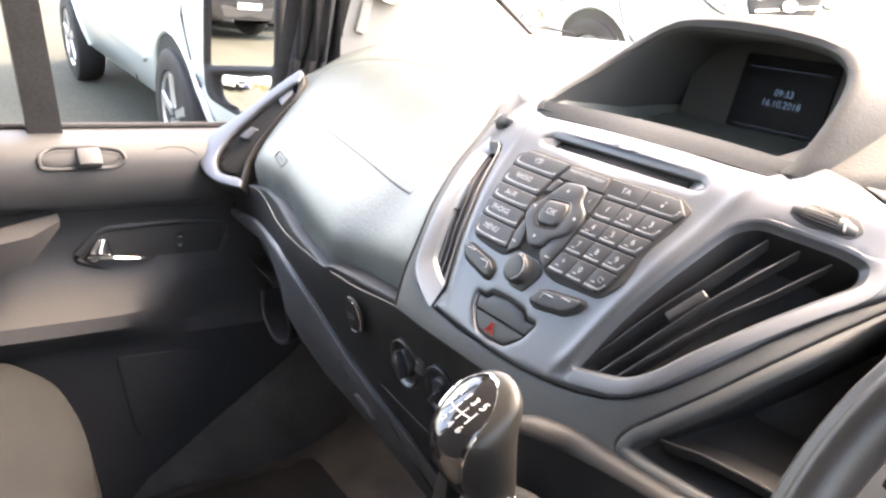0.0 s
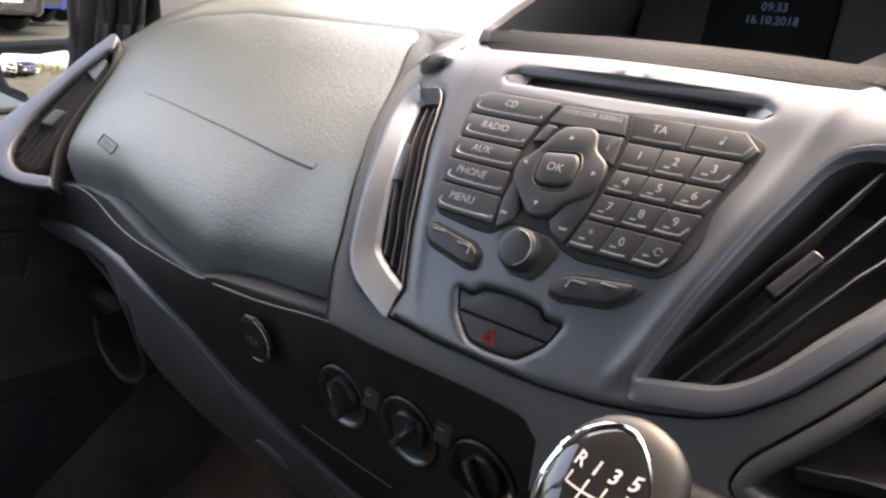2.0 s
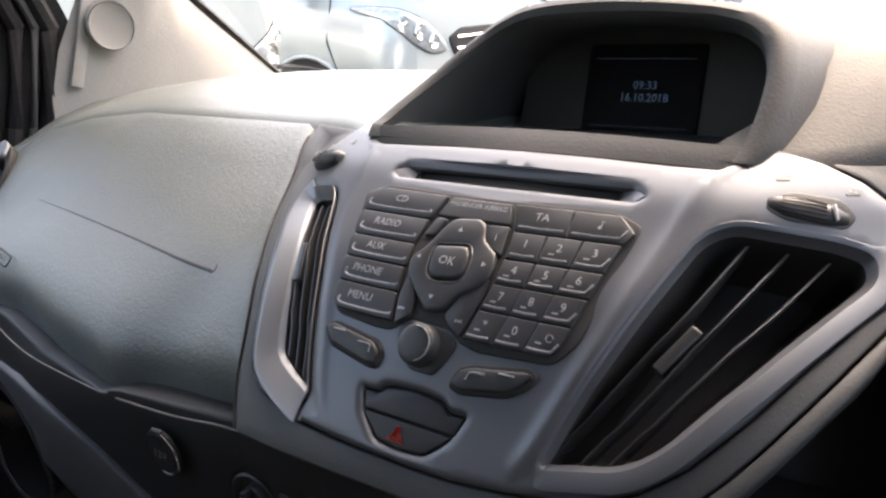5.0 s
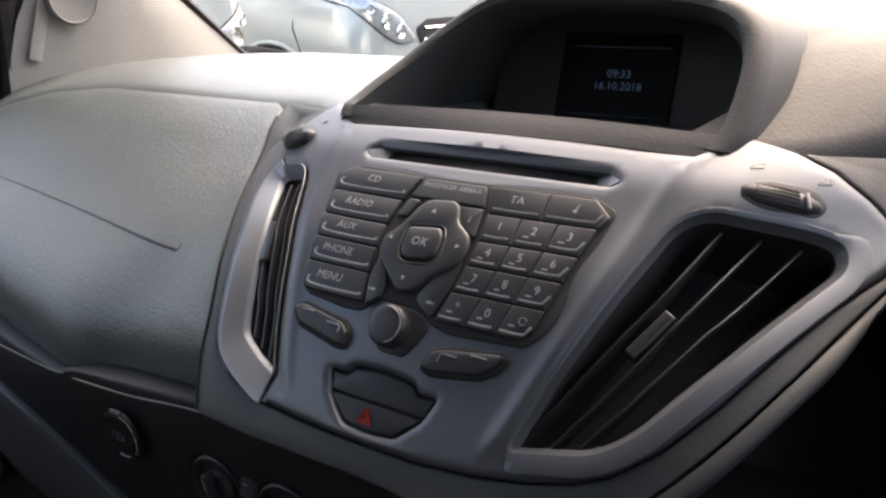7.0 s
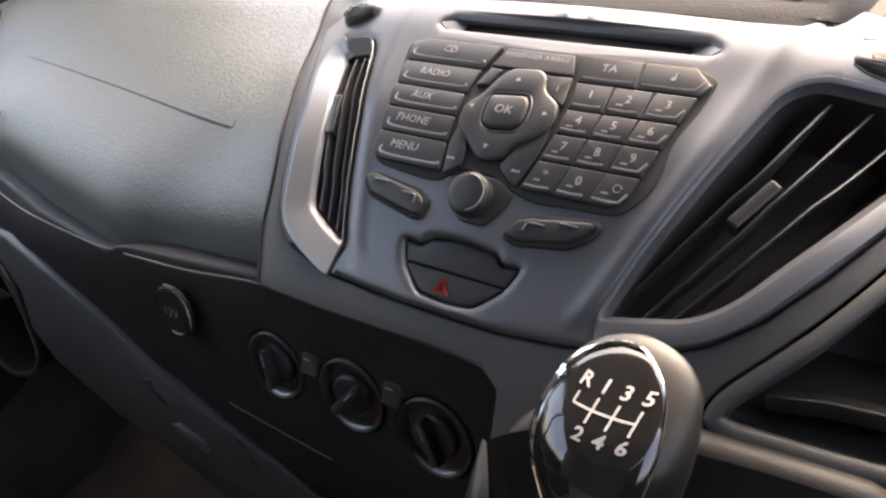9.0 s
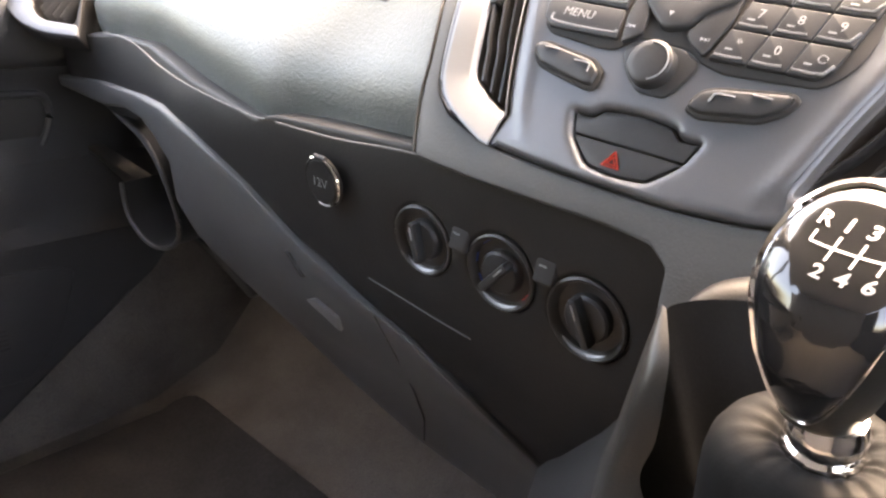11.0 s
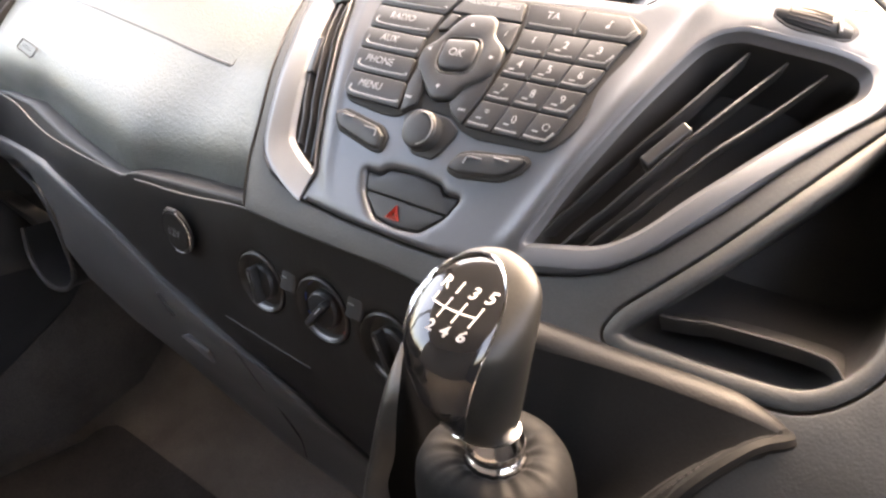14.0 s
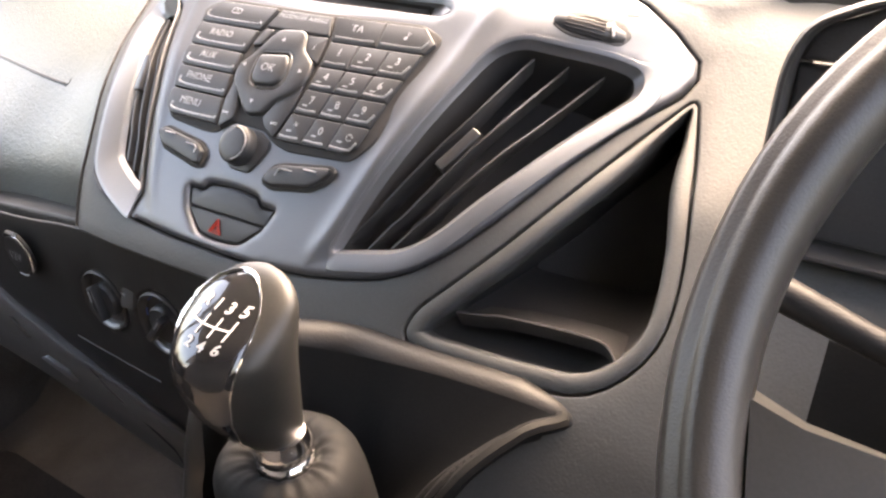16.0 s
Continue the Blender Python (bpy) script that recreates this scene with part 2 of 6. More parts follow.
def sheet(outer, place, top, depth, edge=0.0, holes=(), step=0.0, hole_depth=None):
    """A plate on a curved surface: a 2D outline with holes, filled, laid at place(u, v, height), with rounded rims and walls."""
    bm = bmesh.new()
    loops = [(list(outer), 1)] + [(list(h), -1) for h in holes]
    verts, edges, level, rings = [], [], [], []
    def add(loop, h):
        s = len(verts)
        verts.extend(Vector(p) for p in loop)
        level.extend([h] * len(loop))
        edges.extend((s + i, s + (i + 1) % len(loop)) for i in range(len(loop)))
        return s
    inner = []
    for loop, sign in loops:
        rings.append((add(loop, top - edge), len(loop)))
        if edge:
            for f, g in ((0.35, 0.30), (1.0, 0.0)):
                ring = offset_poly(loop, sign * edge * f * 1.2)
                add(ring, top - edge * g)
            inner.append(offset_poly(loop, sign * (edge * 1.2 + step * 0.35)))
        else:
            inner.append(offset_poly(loop, sign * step * 0.35))
    if step:
        us, vs = [p[0] for p in outer], [p[1] for p in outer]
        for i in range(int((max(us) - min(us)) / step) + 1):
            for j in range(int((max(vs) - min(vs)) / step) + 1):
                p = (min(us) + (i + 0.5) * step, min(vs) + (j + 0.5) * step)
                if inside(p, inner[0]) and not any(inside(p, h) for h in inner[1:]):
                    verts.append(Vector(p))
                    level.append(top)
    res = geometry.delaunay_2d_cdt(verts, edges, [], 0, 1e-7)
    made = []
    for v, orig in zip(res[0], res[3]):
        h = level[orig[0]] if orig else top
        made.append(bm.verts.new(place(v.x, v.y, h)))
    old = {}
    for i, orig in enumerate(res[3]):
        for o in orig:
            old[o] = i
    for f in res[2]:
        c = sum((res[0][i] for i in f), Vector((0, 0))) / len(f)
        if inside(c, outer) and not any(inside(c, h) for h in holes):
            try:
                bm.faces.new([made[i] for i in f])
            except ValueError:
                pass
    for k, (s, n) in enumerate(rings):
        low = (depth if k == 0 or hole_depth is None else hole_depth)
        if low is None:
            continue
        bottom = [bm.verts.new(place(verts[s + i].x, verts[s + i].y, low)) for i in range(n)]
        for i in range(n):
            a, b = made[old[s + i]], made[old[s + (i + 1) % n]]
            if a is not b:
                try:
                    bm.faces.new((a, b, bottom[(i + 1) % n], bottom[i]))
                except ValueError:
                    pass
    loose = [v for v in bm.verts if not v.link_faces]
    bmesh.ops.delete(bm, geom=loose, context="VERTS")
    return bm


def loft(rows, closed=False, caps=False):
    """Quads between rows of points of the same number."""
    bm = bmesh.new()
    grid = [[bm.verts.new(p) for p in row] for row in rows]
    n = len(rows[0])
    for a, b in zip(grid, grid[1:]):
        for i in range(n if closed else n - 1):
            bm.faces.new((a[i], a[(i + 1) % n], b[(i + 1) % n], b[i]))
    if caps and closed:
        bm.faces.new(grid[0])
        bm.faces.new(grid[-1])
    return bm


def tube(path, radius, sides=8, closed=False, squash=1.0, up=(0, 0, 1)):
    """A round bar along a path; radius may be one for each point."""
    v = [Vector(p) for p in path]
    rows, k = [], len(v)
    for i in range(k):
        a, b = (v[i - 1], v[(i + 1) % k]) if closed else (v[max(i - 1, 0)], v[min(i + 1, k - 1)])
        d = (b - a).normalized()
        s = d.cross(Vector(up))
        s = s.normalized() if s.length > 1e-4 else Vector((1, 0, 0))
        w = s.cross(d).normalized()
        r = radius[i] if isinstance(radius, (list, tuple)) else radius
        rows.append([v[i] + s * (r * math.cos(2 * math.pi * j / sides)) + w * (r * squash * math.sin(2 * math.pi * j / sides)) for j in range(sides)])
    if closed:
        rows.append(rows[0])
    bm = loft(rows, True, not closed)
    if closed:
        bmesh.ops.remove_doubles(bm, verts=bm.verts, dist=1e-6)
    return bm


def turned(profile, centre, axis, sides=32, squash=(1, 1), ref=(1, 0, 0)):
    """A body of revolution: (radius, height) pairs about an axis from a centre."""
    w = Vector(axis).normalized()
    u = (Vector(ref) - w * Vector(ref).dot(w)).normalized()
    v = w.cross(u)
    c = Vector(centre)
    rows = [[c + w * h + u * (r * squash[0] * math.cos(2 * math.pi * j / sides)) + v * (r * squash[1] * math.sin(2 * math.pi * j / sides)) for j in range(sides)] for r, h in profile]
    bm = loft(rows, True, True)
    bmesh.ops.remove_doubles(bm, verts=bm.verts, dist=1e-6)
    return bm


def box(lo, hi, bevel=0.0, m=None, segments=2):
    bm = bmesh.new()
    bmesh.ops.create_cube(bm, size=1)
    for v in bm.verts:
        v.co = Vector([(a + b) / 2 + c * (b - a) for a, b, c in zip(lo, hi, v.co)])
    if bevel:
        bmesh.ops.bevel(bm, geom=list(bm.edges), offset=bevel, segments=segments, affect="EDGES", profile=0.5)
    if m is not None:
        bmesh.ops.transform(bm, matrix=m, verts=bm.verts)
    return bm


def prism(poly, m, depth, bevel=0.0):
    """A 2D outline in the plane of the pose m, pushed out along its z."""
    return sheet(poly, lambda u, v, h: m @ Vector((u, v, h)), depth, 0.0, bevel)


def add_to(bm, other):
    """Joins the bmesh other into bm."""
    me = bpy.data.meshes.new("joined")
    other.to_mesh(me)
    other.free()
    bm.from_mesh(me)
    bpy.data.meshes.remove(me)
    return bm


def lettering(word, size, place, weight=0.0, height=0.0):
    """Letters of the built-in font, centred, each vertex laid by place(u, v, height)."""
    cu = bpy.data.curves.new("lettering", "FONT")
    cu.body, cu.size, cu.align_x, cu.align_y, cu.resolution_u = word, size, "CENTER", "CENTER", 2
    cu.offset = weight
    ob = bpy.data.objects.new("lettering", cu)
    scene.collection.objects.link(ob)
    bpy.context.view_layer.update()
    me = bpy.data.meshes.new_from_object(ob)
    bm = bmesh.new()
    bm.from_mesh(me)
    bpy.data.objects.remove(ob)
    bpy.data.meshes.remove(me)
    for v in bm.verts:
        v.co = place(v.co.x, v.co.y, height)
    return bm


def bar(u, v, w, h, place, height=0.0):
    bm = bmesh.new()
    bm.faces.new([bm.verts.new(place(a, b, height)) for a, b in ((u - w / 2, v - h / 2), (u + w / 2, v - h / 2), (u + w / 2, v + h / 2), (u - w / 2, v + h / 2))])
    return bm

# ---- the front surface of the dashboard: y as a function of x and z ----
FZ = np.array([1.02, 1.10, 1.16, 1.19, 1.21, 1.27, 1.305, 1.34, 1.361, 1.385, 1.40])
FY = np.array([.075, .092, .117, .130, .140, .172, .196, .229, .248, .286, .32])
RX = [-.85, -.72, -.6, -.30, -.25, -.2, -.15, 0, .15, .2, .25, .3, .6]
RZ = [1.10, 1.16, 1.22, 1.27, 1.305, 1.34, 1.375]
RR = np.array([[.11, .11, .11, .12, .12, .13, .14], [.07, .07, .075, .09, .10, .11, .12], [.04, .045, .055, .075, .085, .095, .11],
               [.012, .015, .027, .040, .062, .082, .095], [.012, .014, .024, .038, .06, .075, .085], [.008, .008, .012, .02, .032, .04, .04], [0, 0, .002, .004, .006, .008, .01], [0] * 7,
               [.01, .01, .004, .004, .006, .008, .006], [.012, .012, .015, .025, .035, .038, .035], [.015, .018, .03, .05, .074, .083, .085],
               [.02, .02, .035, .055, .08, .09, .10], [.03, .03, .045, .065, .09, .10, .11]])
GX = np.arange(-.86, .61, .005)
GZ = np.arange(1.02, 1.4001, .004)
def blur(a, n, axis):
    k = np.hanning(2 * n + 3)[1:-1]
    k /= k.sum()
    p = np.concatenate([np.repeat(a.take([0], axis), n, axis), a, np.repeat(a.take([-1], axis), n, axis)], axis)
    return np.apply_along_axis(lambda v: np.convolve(v, k, "valid"), axis, p)
recess = np.array([[np.interp(x, RX, RR[:, j]) for j in range(7)] for x in GX])
recess = np.array([np.interp(GZ, RZ, row) for row in recess])
GRID = blur(blur(recess, 5, 0), 3, 1)
FG = np.interp(GZ, FZ, FY)
FG[3:-3] = blur(FG, 3, 0)[3:-3]
def front(x, z):
    """y of the dashboard's front at x, z"""
    i = min(max((x - GX[0]) / .005, 0), len(GX) - 1.001)
    j = min(max((z - GZ[0]) / .004, 0), len(GZ) - 1.001)
    a, b = int(i), int(j)
    u, v = i - a, j - b
    g = GRID[a:a + 2, b:b + 2]
    return float((1 - v) * FG[b] + v * FG[b + 1] + (1 - u) * ((1 - v) * g[0, 0] + v * g[0, 1]) + u * ((1 - v) * g[1, 0] + v * g[1, 1]))


PROUD = 0.0035


def face(x, z, h=0.0):
    """A point h metres proud of the dashboard's front at x, z."""
    d = 0.004
    dx, dz = (front(x + d, z) - front(x - d, z)) / (2 * d), (front(x, z + d) - front(x, z - d)) / (2 * d)
    n = Vector((dx, -1, dz)).normalized()
    return Vector((x, front(x, z), z)) + n * (h - PROUD)


def face_near(x0, z0, flat=True):
    """A flat patch of that front, for small things: place(u, v, height) about x0, z0, v running up the slope."""
    d = 0.004
    o = face(x0, z0)
    dx, dz = (front(x0 + d, z0) - front(x0 - d, z0)) / (2 * d), (front(x0, z0 + d) - front(x0, z0 - d)) / (2 * d)
    n = Vector((dx, -1, dz)).normalized()
    u = Vector((1, dx, 0)).normalized()
    v = n.cross(u)
    return lambda a, b, h=0.0: o + u * a + v * b + n * h

# ---- dashboard ----
def sstep(a, b, x):
    t = min(max((x - a) / (b - a), 0), 1)
    return t * t * (3 - 2 * t)


LZ = [.80, .90, .967, 1.034, 1.09, 1.168, 1.20]
LY = [.30, .245, .195, .160, .147, .132, .132]


def lower_edge(x, z, h=0.0):
    """The line under the pad where the lower fascia begins."""
    y = float(np.interp(z, LZ, LY)) + .05 * sstep(-.42, -.75, x)
    return Vector((x, y - h, z))


def lower(x, z, h=0.0):
    """The lower fascia, set back under the pad: a point h metres proud of it at x, z."""
    return lower_edge(x, z, h) + Vector((0, (.004 + .012 * sstep(-.36, -.44, x) * sstep(-.74, -.62, x)) * sstep(1.125, 1.172, z), 0))


SILVER_HALF = [(0, 1.1985), (.033, 1.1985), (.070, 1.2015), (.098, 1.206), (.123, 1.2125), (.141, 1.2205), (.163, 1.2365), (.185, 1.260), (.2035, 1.2835), (.222, 1.3035),
               (.244, 1.322), (.2475, 1.331), (.2445, 1.340), (.228, 1.355), (.207, 1.370), (.185, 1.3795), (.160, 1.3865), (.153, 1.386), (.133, 1.3735), (.10, 1.3750), (.05, 1.3765), (0, 1.377)]
VENT_RIGHT = rounded([(.0865, 1.2180), (.131, 1.2275), (.150, 1.2405), (.172, 1.266), (.197, 1.294), (.2245, 1.3205), (.2205, 1.3325), (.204, 1.3385), (.153, 1.3465), (.137, 1.339), (.117, 1.298), (.0970, 1.250)],
                     [.004, .02, .02, .02, .02, .006, .008, .01, .012, .012, .03, .03], 4)
VENT_LEFT = rounded([(-.0905, 1.2165), (-.1140, 1.2250), (-.1305, 1.2340), (-.1350, 1.2430), (-.1430, 1.2650), (-.1515, 1.2865), (-.1650, 1.3075), (-.1800, 1.3225), (-.1850, 1.3290), (-.1780, 1.3340), (-.1500, 1.3385), (-.1420, 1.3330), (-.1310, 1.3128), (-.1140, 1.2775), (-.1020, 1.2420)],
                    [.003, .01, .008, .01, .02, .02, .02, .01, .005, .004, .006, .006, .03, .03, .03], 4)
SILVER_LOOP = SILVER_HALF + [(-.05, 1.3765), (-.10, 1.3750), (-.133, 1.3735), (-.166, 1.3840), (-.176, 1.3855), (-.187, 1.3800), (-.2143, 1.3620), (-.2420, 1.3460), (-.2465, 1.3400), (-.2410, 1.3340), (-.2244, 1.3225), (-.2010, 1.3040), (-.1800, 1.2815),
                             (-.1675, 1.2600), (-.1600, 1.2420), (-.1535, 1.2290), (-.1460, 1.2200), (-.1320, 1.2115), (-.1100, 1.2050), (-.0870, 1.2010), (-.0500, 1.1990)]
PANEL_LINE = [(-.1475, 1.1825), (-.1625, 1.212), (-.1745, 1.242), (-.1965, 1.278), (-.2341, 1.3107), (-.2660, 1.345), (-.2850, 1.367)]

dashboard = thing(empty("dashboard", (0, .3, 1.1)), "dark grey grained plastic van dashboard with padded top", "dashboard")

# passenger airbag panel
bag = smooth_loop(PANEL_LINE, 4, False) + [(-.2925, 1.3740), (-.306, 1.3775), (-.45, 1.3775), (-.60, 1.3770), (-.70, 1.3662), (-.78, 1.3452), (-.818, 1.3187), (-.815, 1.295), (-.795, 1.235), (-.765, 1.178), (-.735, 1.153),
                                           (-.715, 1.153), (-.68, 1.160), (-.645, 1.168), (-.553, 1.1745), (-.449, 1.162), (-.34, 1.1535), (-.318, 1.1535), (-.306, 1.1645), (-.22, 1.1715)]
LOW_X = [-.80, -.735, -.68, -.645, -.553, -.449, -.34, -.318, -.306, -.22, -.1455]
LOW_Z = [1.22, 1.153, 1.160, 1.168, 1.1745, 1.162, 1.1535, 1.1545, 1.1645, 1.1715, 1.1825]


def pad_face(x, z, h=0.0):
    """The pad's skin, with a belly low down, rolled under along its lower edge."""
    d = z - float(np.interp(x, LOW_X, LOW_Z))
    belly = .011 * sstep(.125, .050, d) * sstep(-.27, -.36, x) * sstep(-.80, -.70, x)
    return face(x, z, h + belly - .034 * sstep(.056, -.004, d) ** 2)


bag_panel = part("airbag_panel", sheet(bag, pad_face, 0.0, -.02, .0006, step=.014), PAD, dashboard, "grained grey airbag cover with moulded seam")
seam = smooth_loop([(-.655, 1.279), (-.55, 1.2755), (-.42, 1.271), (-.3, 1.2655), (-.262, 1.2640)], 8, False)
# Dark tube paints the shade lying in the moulded seam's groove.
part("tear_seam", tube([pad_face(x, z, -.0019) for x, z in seam], [.0012 + .0012 * min(1, 6 * math.sin(math.pi * (i + .5) / len(seam))) for i in range(len(seam))], 10), RIMLEATHER, bag_panel)
part("seam_end", tube([pad_face(x, z, -.0006) for x, z in ((-.2625, 1.2625), (-.2590, 1.2648), (-.2600, 1.2690))], .0010, 8), SURROUND, bag_panel)
tab = face_near(-.603, 1.2205)
part("label_frame", tube([tab(u, v, .0122) for u, v in rounded([(-.027, -.0040), (.027, -.0085), (.027, .0040), (-.027, .0085)], .004)], .0009, 6, True), FASCIA, bag_panel, "small outlined airbag label")
part("label_word", lettering("AIRBAG", .0070, lambda u, v, h: tab(u * 1.25, v * .95 - u * .09, h + .0108), height=.0018), FASCIA, bag_panel)

part("panel_seam", tube([face(x, z, .0002) for x, z in smooth_loop(PANEL_LINE, 6, False)], .0011, 6), FASCIA, dashboard)

# surround of the silver centre panel, with the openings in it
CUBBY = rounded([(.1465, 1.1860), (.1600, 1.1795), (.215, 1.1790), (.259, 1.1800), (.2865, 1.210), (.282, 1.248), (.268, 1.287), (.2525, 1.3215), (.2277, 1.2915), (.1916, 1.2445), (.1510, 1.2005)], [.012, .012, .02, .02, .02, .02, .02, .006, .02, .02, .016], 4)
ring_out = [(-x, z) for x, z in ((.1435, 1.1805), (.10, 1.1795), (.05, 1.180))] + [(0, 1.181), (.028, 1.1795), (.042, 1.170), (.046, 1.150), (.052, 1.120), (.10, 1.105), (.20, 1.10), (.36, 1.10), (.40, 1.15), (.40, 1.25), (.40, 1.33), (.38, 1.3795), (.28, 1.3795), (.20, 1.3795), (0, 1.3795), (-.20, 1.3795), (-.290, 1.3785)]
ring_out += [(x + .0012, z + .0001) for x, z in reversed(smooth_loop(PANEL_LINE, 4, False))]
silver_edge = offset_poly(SILVER_LOOP, -.0016)
surround = part("centre_surround", sheet(ring_out, face, 0.0, -.02, .0010, holes=[silver_edge, offset_poly(CUBBY, -.001)], step=.012), SURROUND, dashboard)
part("shadow_gap", sheet(offset_poly(SILVER_LOOP, -.004), face, -.006, None, step=.02, holes=[offset_poly(VENT_LEFT, -.004), offset_poly(VENT_RIGHT, -.004)]), GAP, dashboard)

# top of the dashboard, to the windscreen
def pad_top(x):
    """Height at which the front of the dashboard meets its top."""
    return float(np.interp(x, [-.86, -.818, -.78, -.70, -.60, -.45, -.302, -.288, -.28], [1.300, 1.3195, 1.3460, 1.3670, 1.3778, 1.3783, 1.3783, 1.3790, 1.3800]))


def dash_top(x, k):
    z0 = pad_top(x)
    drop = 1.3797 - z0
    y0 = front(x, z0)
    a, b = face(x, z0 + .0004, -.0004), face(x, z0 + .0068)
    y, z = [(a.y, a.z), (b.y, b.z), (y0 + .06, 1.3950 - .8 * drop), (y0 + .10, 1.4035 - .62 * drop), (y0 + .16, 1.4120 - .45 * drop), (y0 + .26, 1.4210 - .35 * drop), (.74, 1.4265 - .32 * drop), (.86, 1.4265 - .32 * drop), (.98, 1.414 - .5 * drop)][k]
    if k > 1 and abs(x) < .128:
        z -= .035
    z += .046 * sstep(.10, .165, x) * sstep(.30, .45, y) - .03 * sstep(.5, .8, x) * sstep(.3, .5, y)
    return Vector((x, y, z))


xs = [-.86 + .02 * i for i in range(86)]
# The right part takes the darkened pad, its shade put into the colour.
for name, mat, row in (("upper_pad", PAD, [x for x in xs if x < .131]), ("cluster_cover", SHADED_HOOD, [x for x in xs if x > .119])):
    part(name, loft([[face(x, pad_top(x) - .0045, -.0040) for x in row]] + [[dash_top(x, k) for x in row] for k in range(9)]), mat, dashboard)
part("defroster_vent", loft([[Vector((x, .90 + d, dash_top(x, 7).z + .003)) for x in xs[6:70]] for d in (0, .02)]), DARK, dashboard)

# hood round the display
RING = [(.1375, .2800, 1.3770), (.1410, .288, 1.3850), (.1425, .299, 1.397), (.1430, .312, 1.412), (.1410, .328, 1.430), (.1345, .343, 1.4455), (.1205, .355, 1.457), (.097, .364, 1.4640), (.060, .370, 1.4675), (0, .374, 1.4690),
        (-.050, .377, 1.4675), (-.080, .382, 1.4610), (-.100, .374, 1.4480), (-.116, .360, 1.4330), (-.129, .340, 1.4160), (-.138, .318, 1.4010), (-.142, .300, 1.3895), (-.142, .290, 1.3850), (-.1390, .2820, 1.3770)]
ring = list(reversed(smooth_loop(RING, 4, False)))
hood_rows = []
for grow, back, lift in ((0, 0, 0), (.003, -.003, .001), (.008, -.002, .003), (.012, .004, .004), (.016, .02, .001), (.022, .07, -.002), (.035, .17, -.01), (.07, .34, -.05)):
    row = []
    for x, y, z in ring:
        d = Vector((x, 0, z - 1.40)).normalized()
        s = (z - 1.385) / .084
        row.append(Vector((x + d.x * grow, y + back * (0.35 + .65 * s), z + d.z * grow * (.3 + .7 * s) + lift * s)))
    hood_rows.append(row)
hood = part("display_hood", loft(hood_rows), SHADED_HOOD, dashboard, "curved padded hood over the display")
deep = []
for f, shift in ((1, 0), (.99, .012), (.975, .06), (.97, .12), (.96, .172)):
    deep.append([Vector((x * f, max(y + shift * (1 - .45 * (z - 1.385) / .084), y), 1.384 + (z - 1.384) * (f * .98 if f < 1 else 1) - (.006 * (1 - f) * 10 + min(1, shift / .03) * .045) * (1 - (z - 1.385) / .084))) for x, y, z in ring])
deep = [row + [row[0]] for row in deep]
well_bm = loft(deep)
well_bm.faces.new([well_bm.verts.new(p + Vector((0, .004, 0))) for p in deep[-1][:-1]])
part("display_well", well_bm, SURROUND, dashboard)
lip = []
for k in range(7):
    t = k / 6
    row = []
    for i in range(25):
        x = -1 + 2 * i / 24
        a = face(x * .150, 1.3735 + .0035 * (1 - x * x), .001)
        b = Vector((x * .1410, .2885 + .004 * (1 - x * x), 1.3850 + .0035 * (1 - x * x)))
        p = a.lerp(b, t)
        p.z += .0008 * math.sin(math.pi * t)
        row.append(p)
    lip.append(row)
part("hood_lip", loft(lip), SHADED_HOOD, dashboard)
part("trim_seam", tube([dash_top(x, 1) + Vector((0, .02 + (x - .17) * .32, .0035)) for x in (.17, .2, .24, .28, .33, .38)], .0012, 6), GAP, dashboard)

# the display at the bottom of the well
display = thing(empty("information_display", (0, .47, 1.41)), "small dark display screen showing blue clock and date", "display")
dm = pose(.008, .458, 1.412, 78, 0, 0)
part("display_panel", prism(rounded([(-.118, -.064), (.118, -.064), (.112, .045), (.09, .058), (-.09, .058), (-.112, .045)], .008), dm @ pose(0, 0, -.006), .006, .001), SURROUND, display)
flat = lambda u, v, h=0.0: dm @ Vector((u, v, h))
part("screen", prism(rounded([(-.052, -.040), (.052, -.040), (.052, .040), (-.052, .040)], .003), dm @ pose(0, 0, .0005), .0012, .0005), SCREEN, display)
part("clock_digits", lettering("09:33", .0098, lambda u, v, h: flat(u + .003, v + .0045, h), height=.0024), LCD, display)
part("date_digits", lettering("16.10.2018", .0098, lambda u, v, h: flat(u + .003, v - .0060, h), height=.0024), LCD, display)
for w0 in (.0275, -.031):
    part("screen_line", bar(0, w0, .088, .0004, flat, .0024), LCD_DIM, display)

# lower fascia with the heater controls
DIALS = [(-.144, 1.1145, .0265), (-.074, 1.1160, .0275), (-.007, 1.1105, .0285)]
fascia = [(-.80, 1.148), (-.735, 1.155), (-.645, 1.170), (-.553, 1.177), (-.449, 1.165), (-.335, 1.157), (-.318, 1.163), (-.305, 1.1665), (-.145, 1.183), (.028, 1.182), (.045, 1.170), (.052, 1.130), (.050, 1.08), (.02, 1.00), (-.02, .88), (-.065, .925), (-.13, .995), (-.203, 1.024), (-.26, 1.052), (-.345, 1.072), (-.47, 1.114), (-.575, 1.106), (-.60, 1.085), (-.70, 1.07), (-.80, 1.09)]
part("heater_fascia", sheet(fascia, lambda u, v, h: lower(u, v, h), -.003, -.03, .003, step=.02, holes=[[(x + r * math.cos(math.pi * i / 16), z + r * math.sin(math.pi * i / 16)) for i in range(32)] for x, z, r in DIALS], hole_depth=-.004), FASCIA, dashboard)
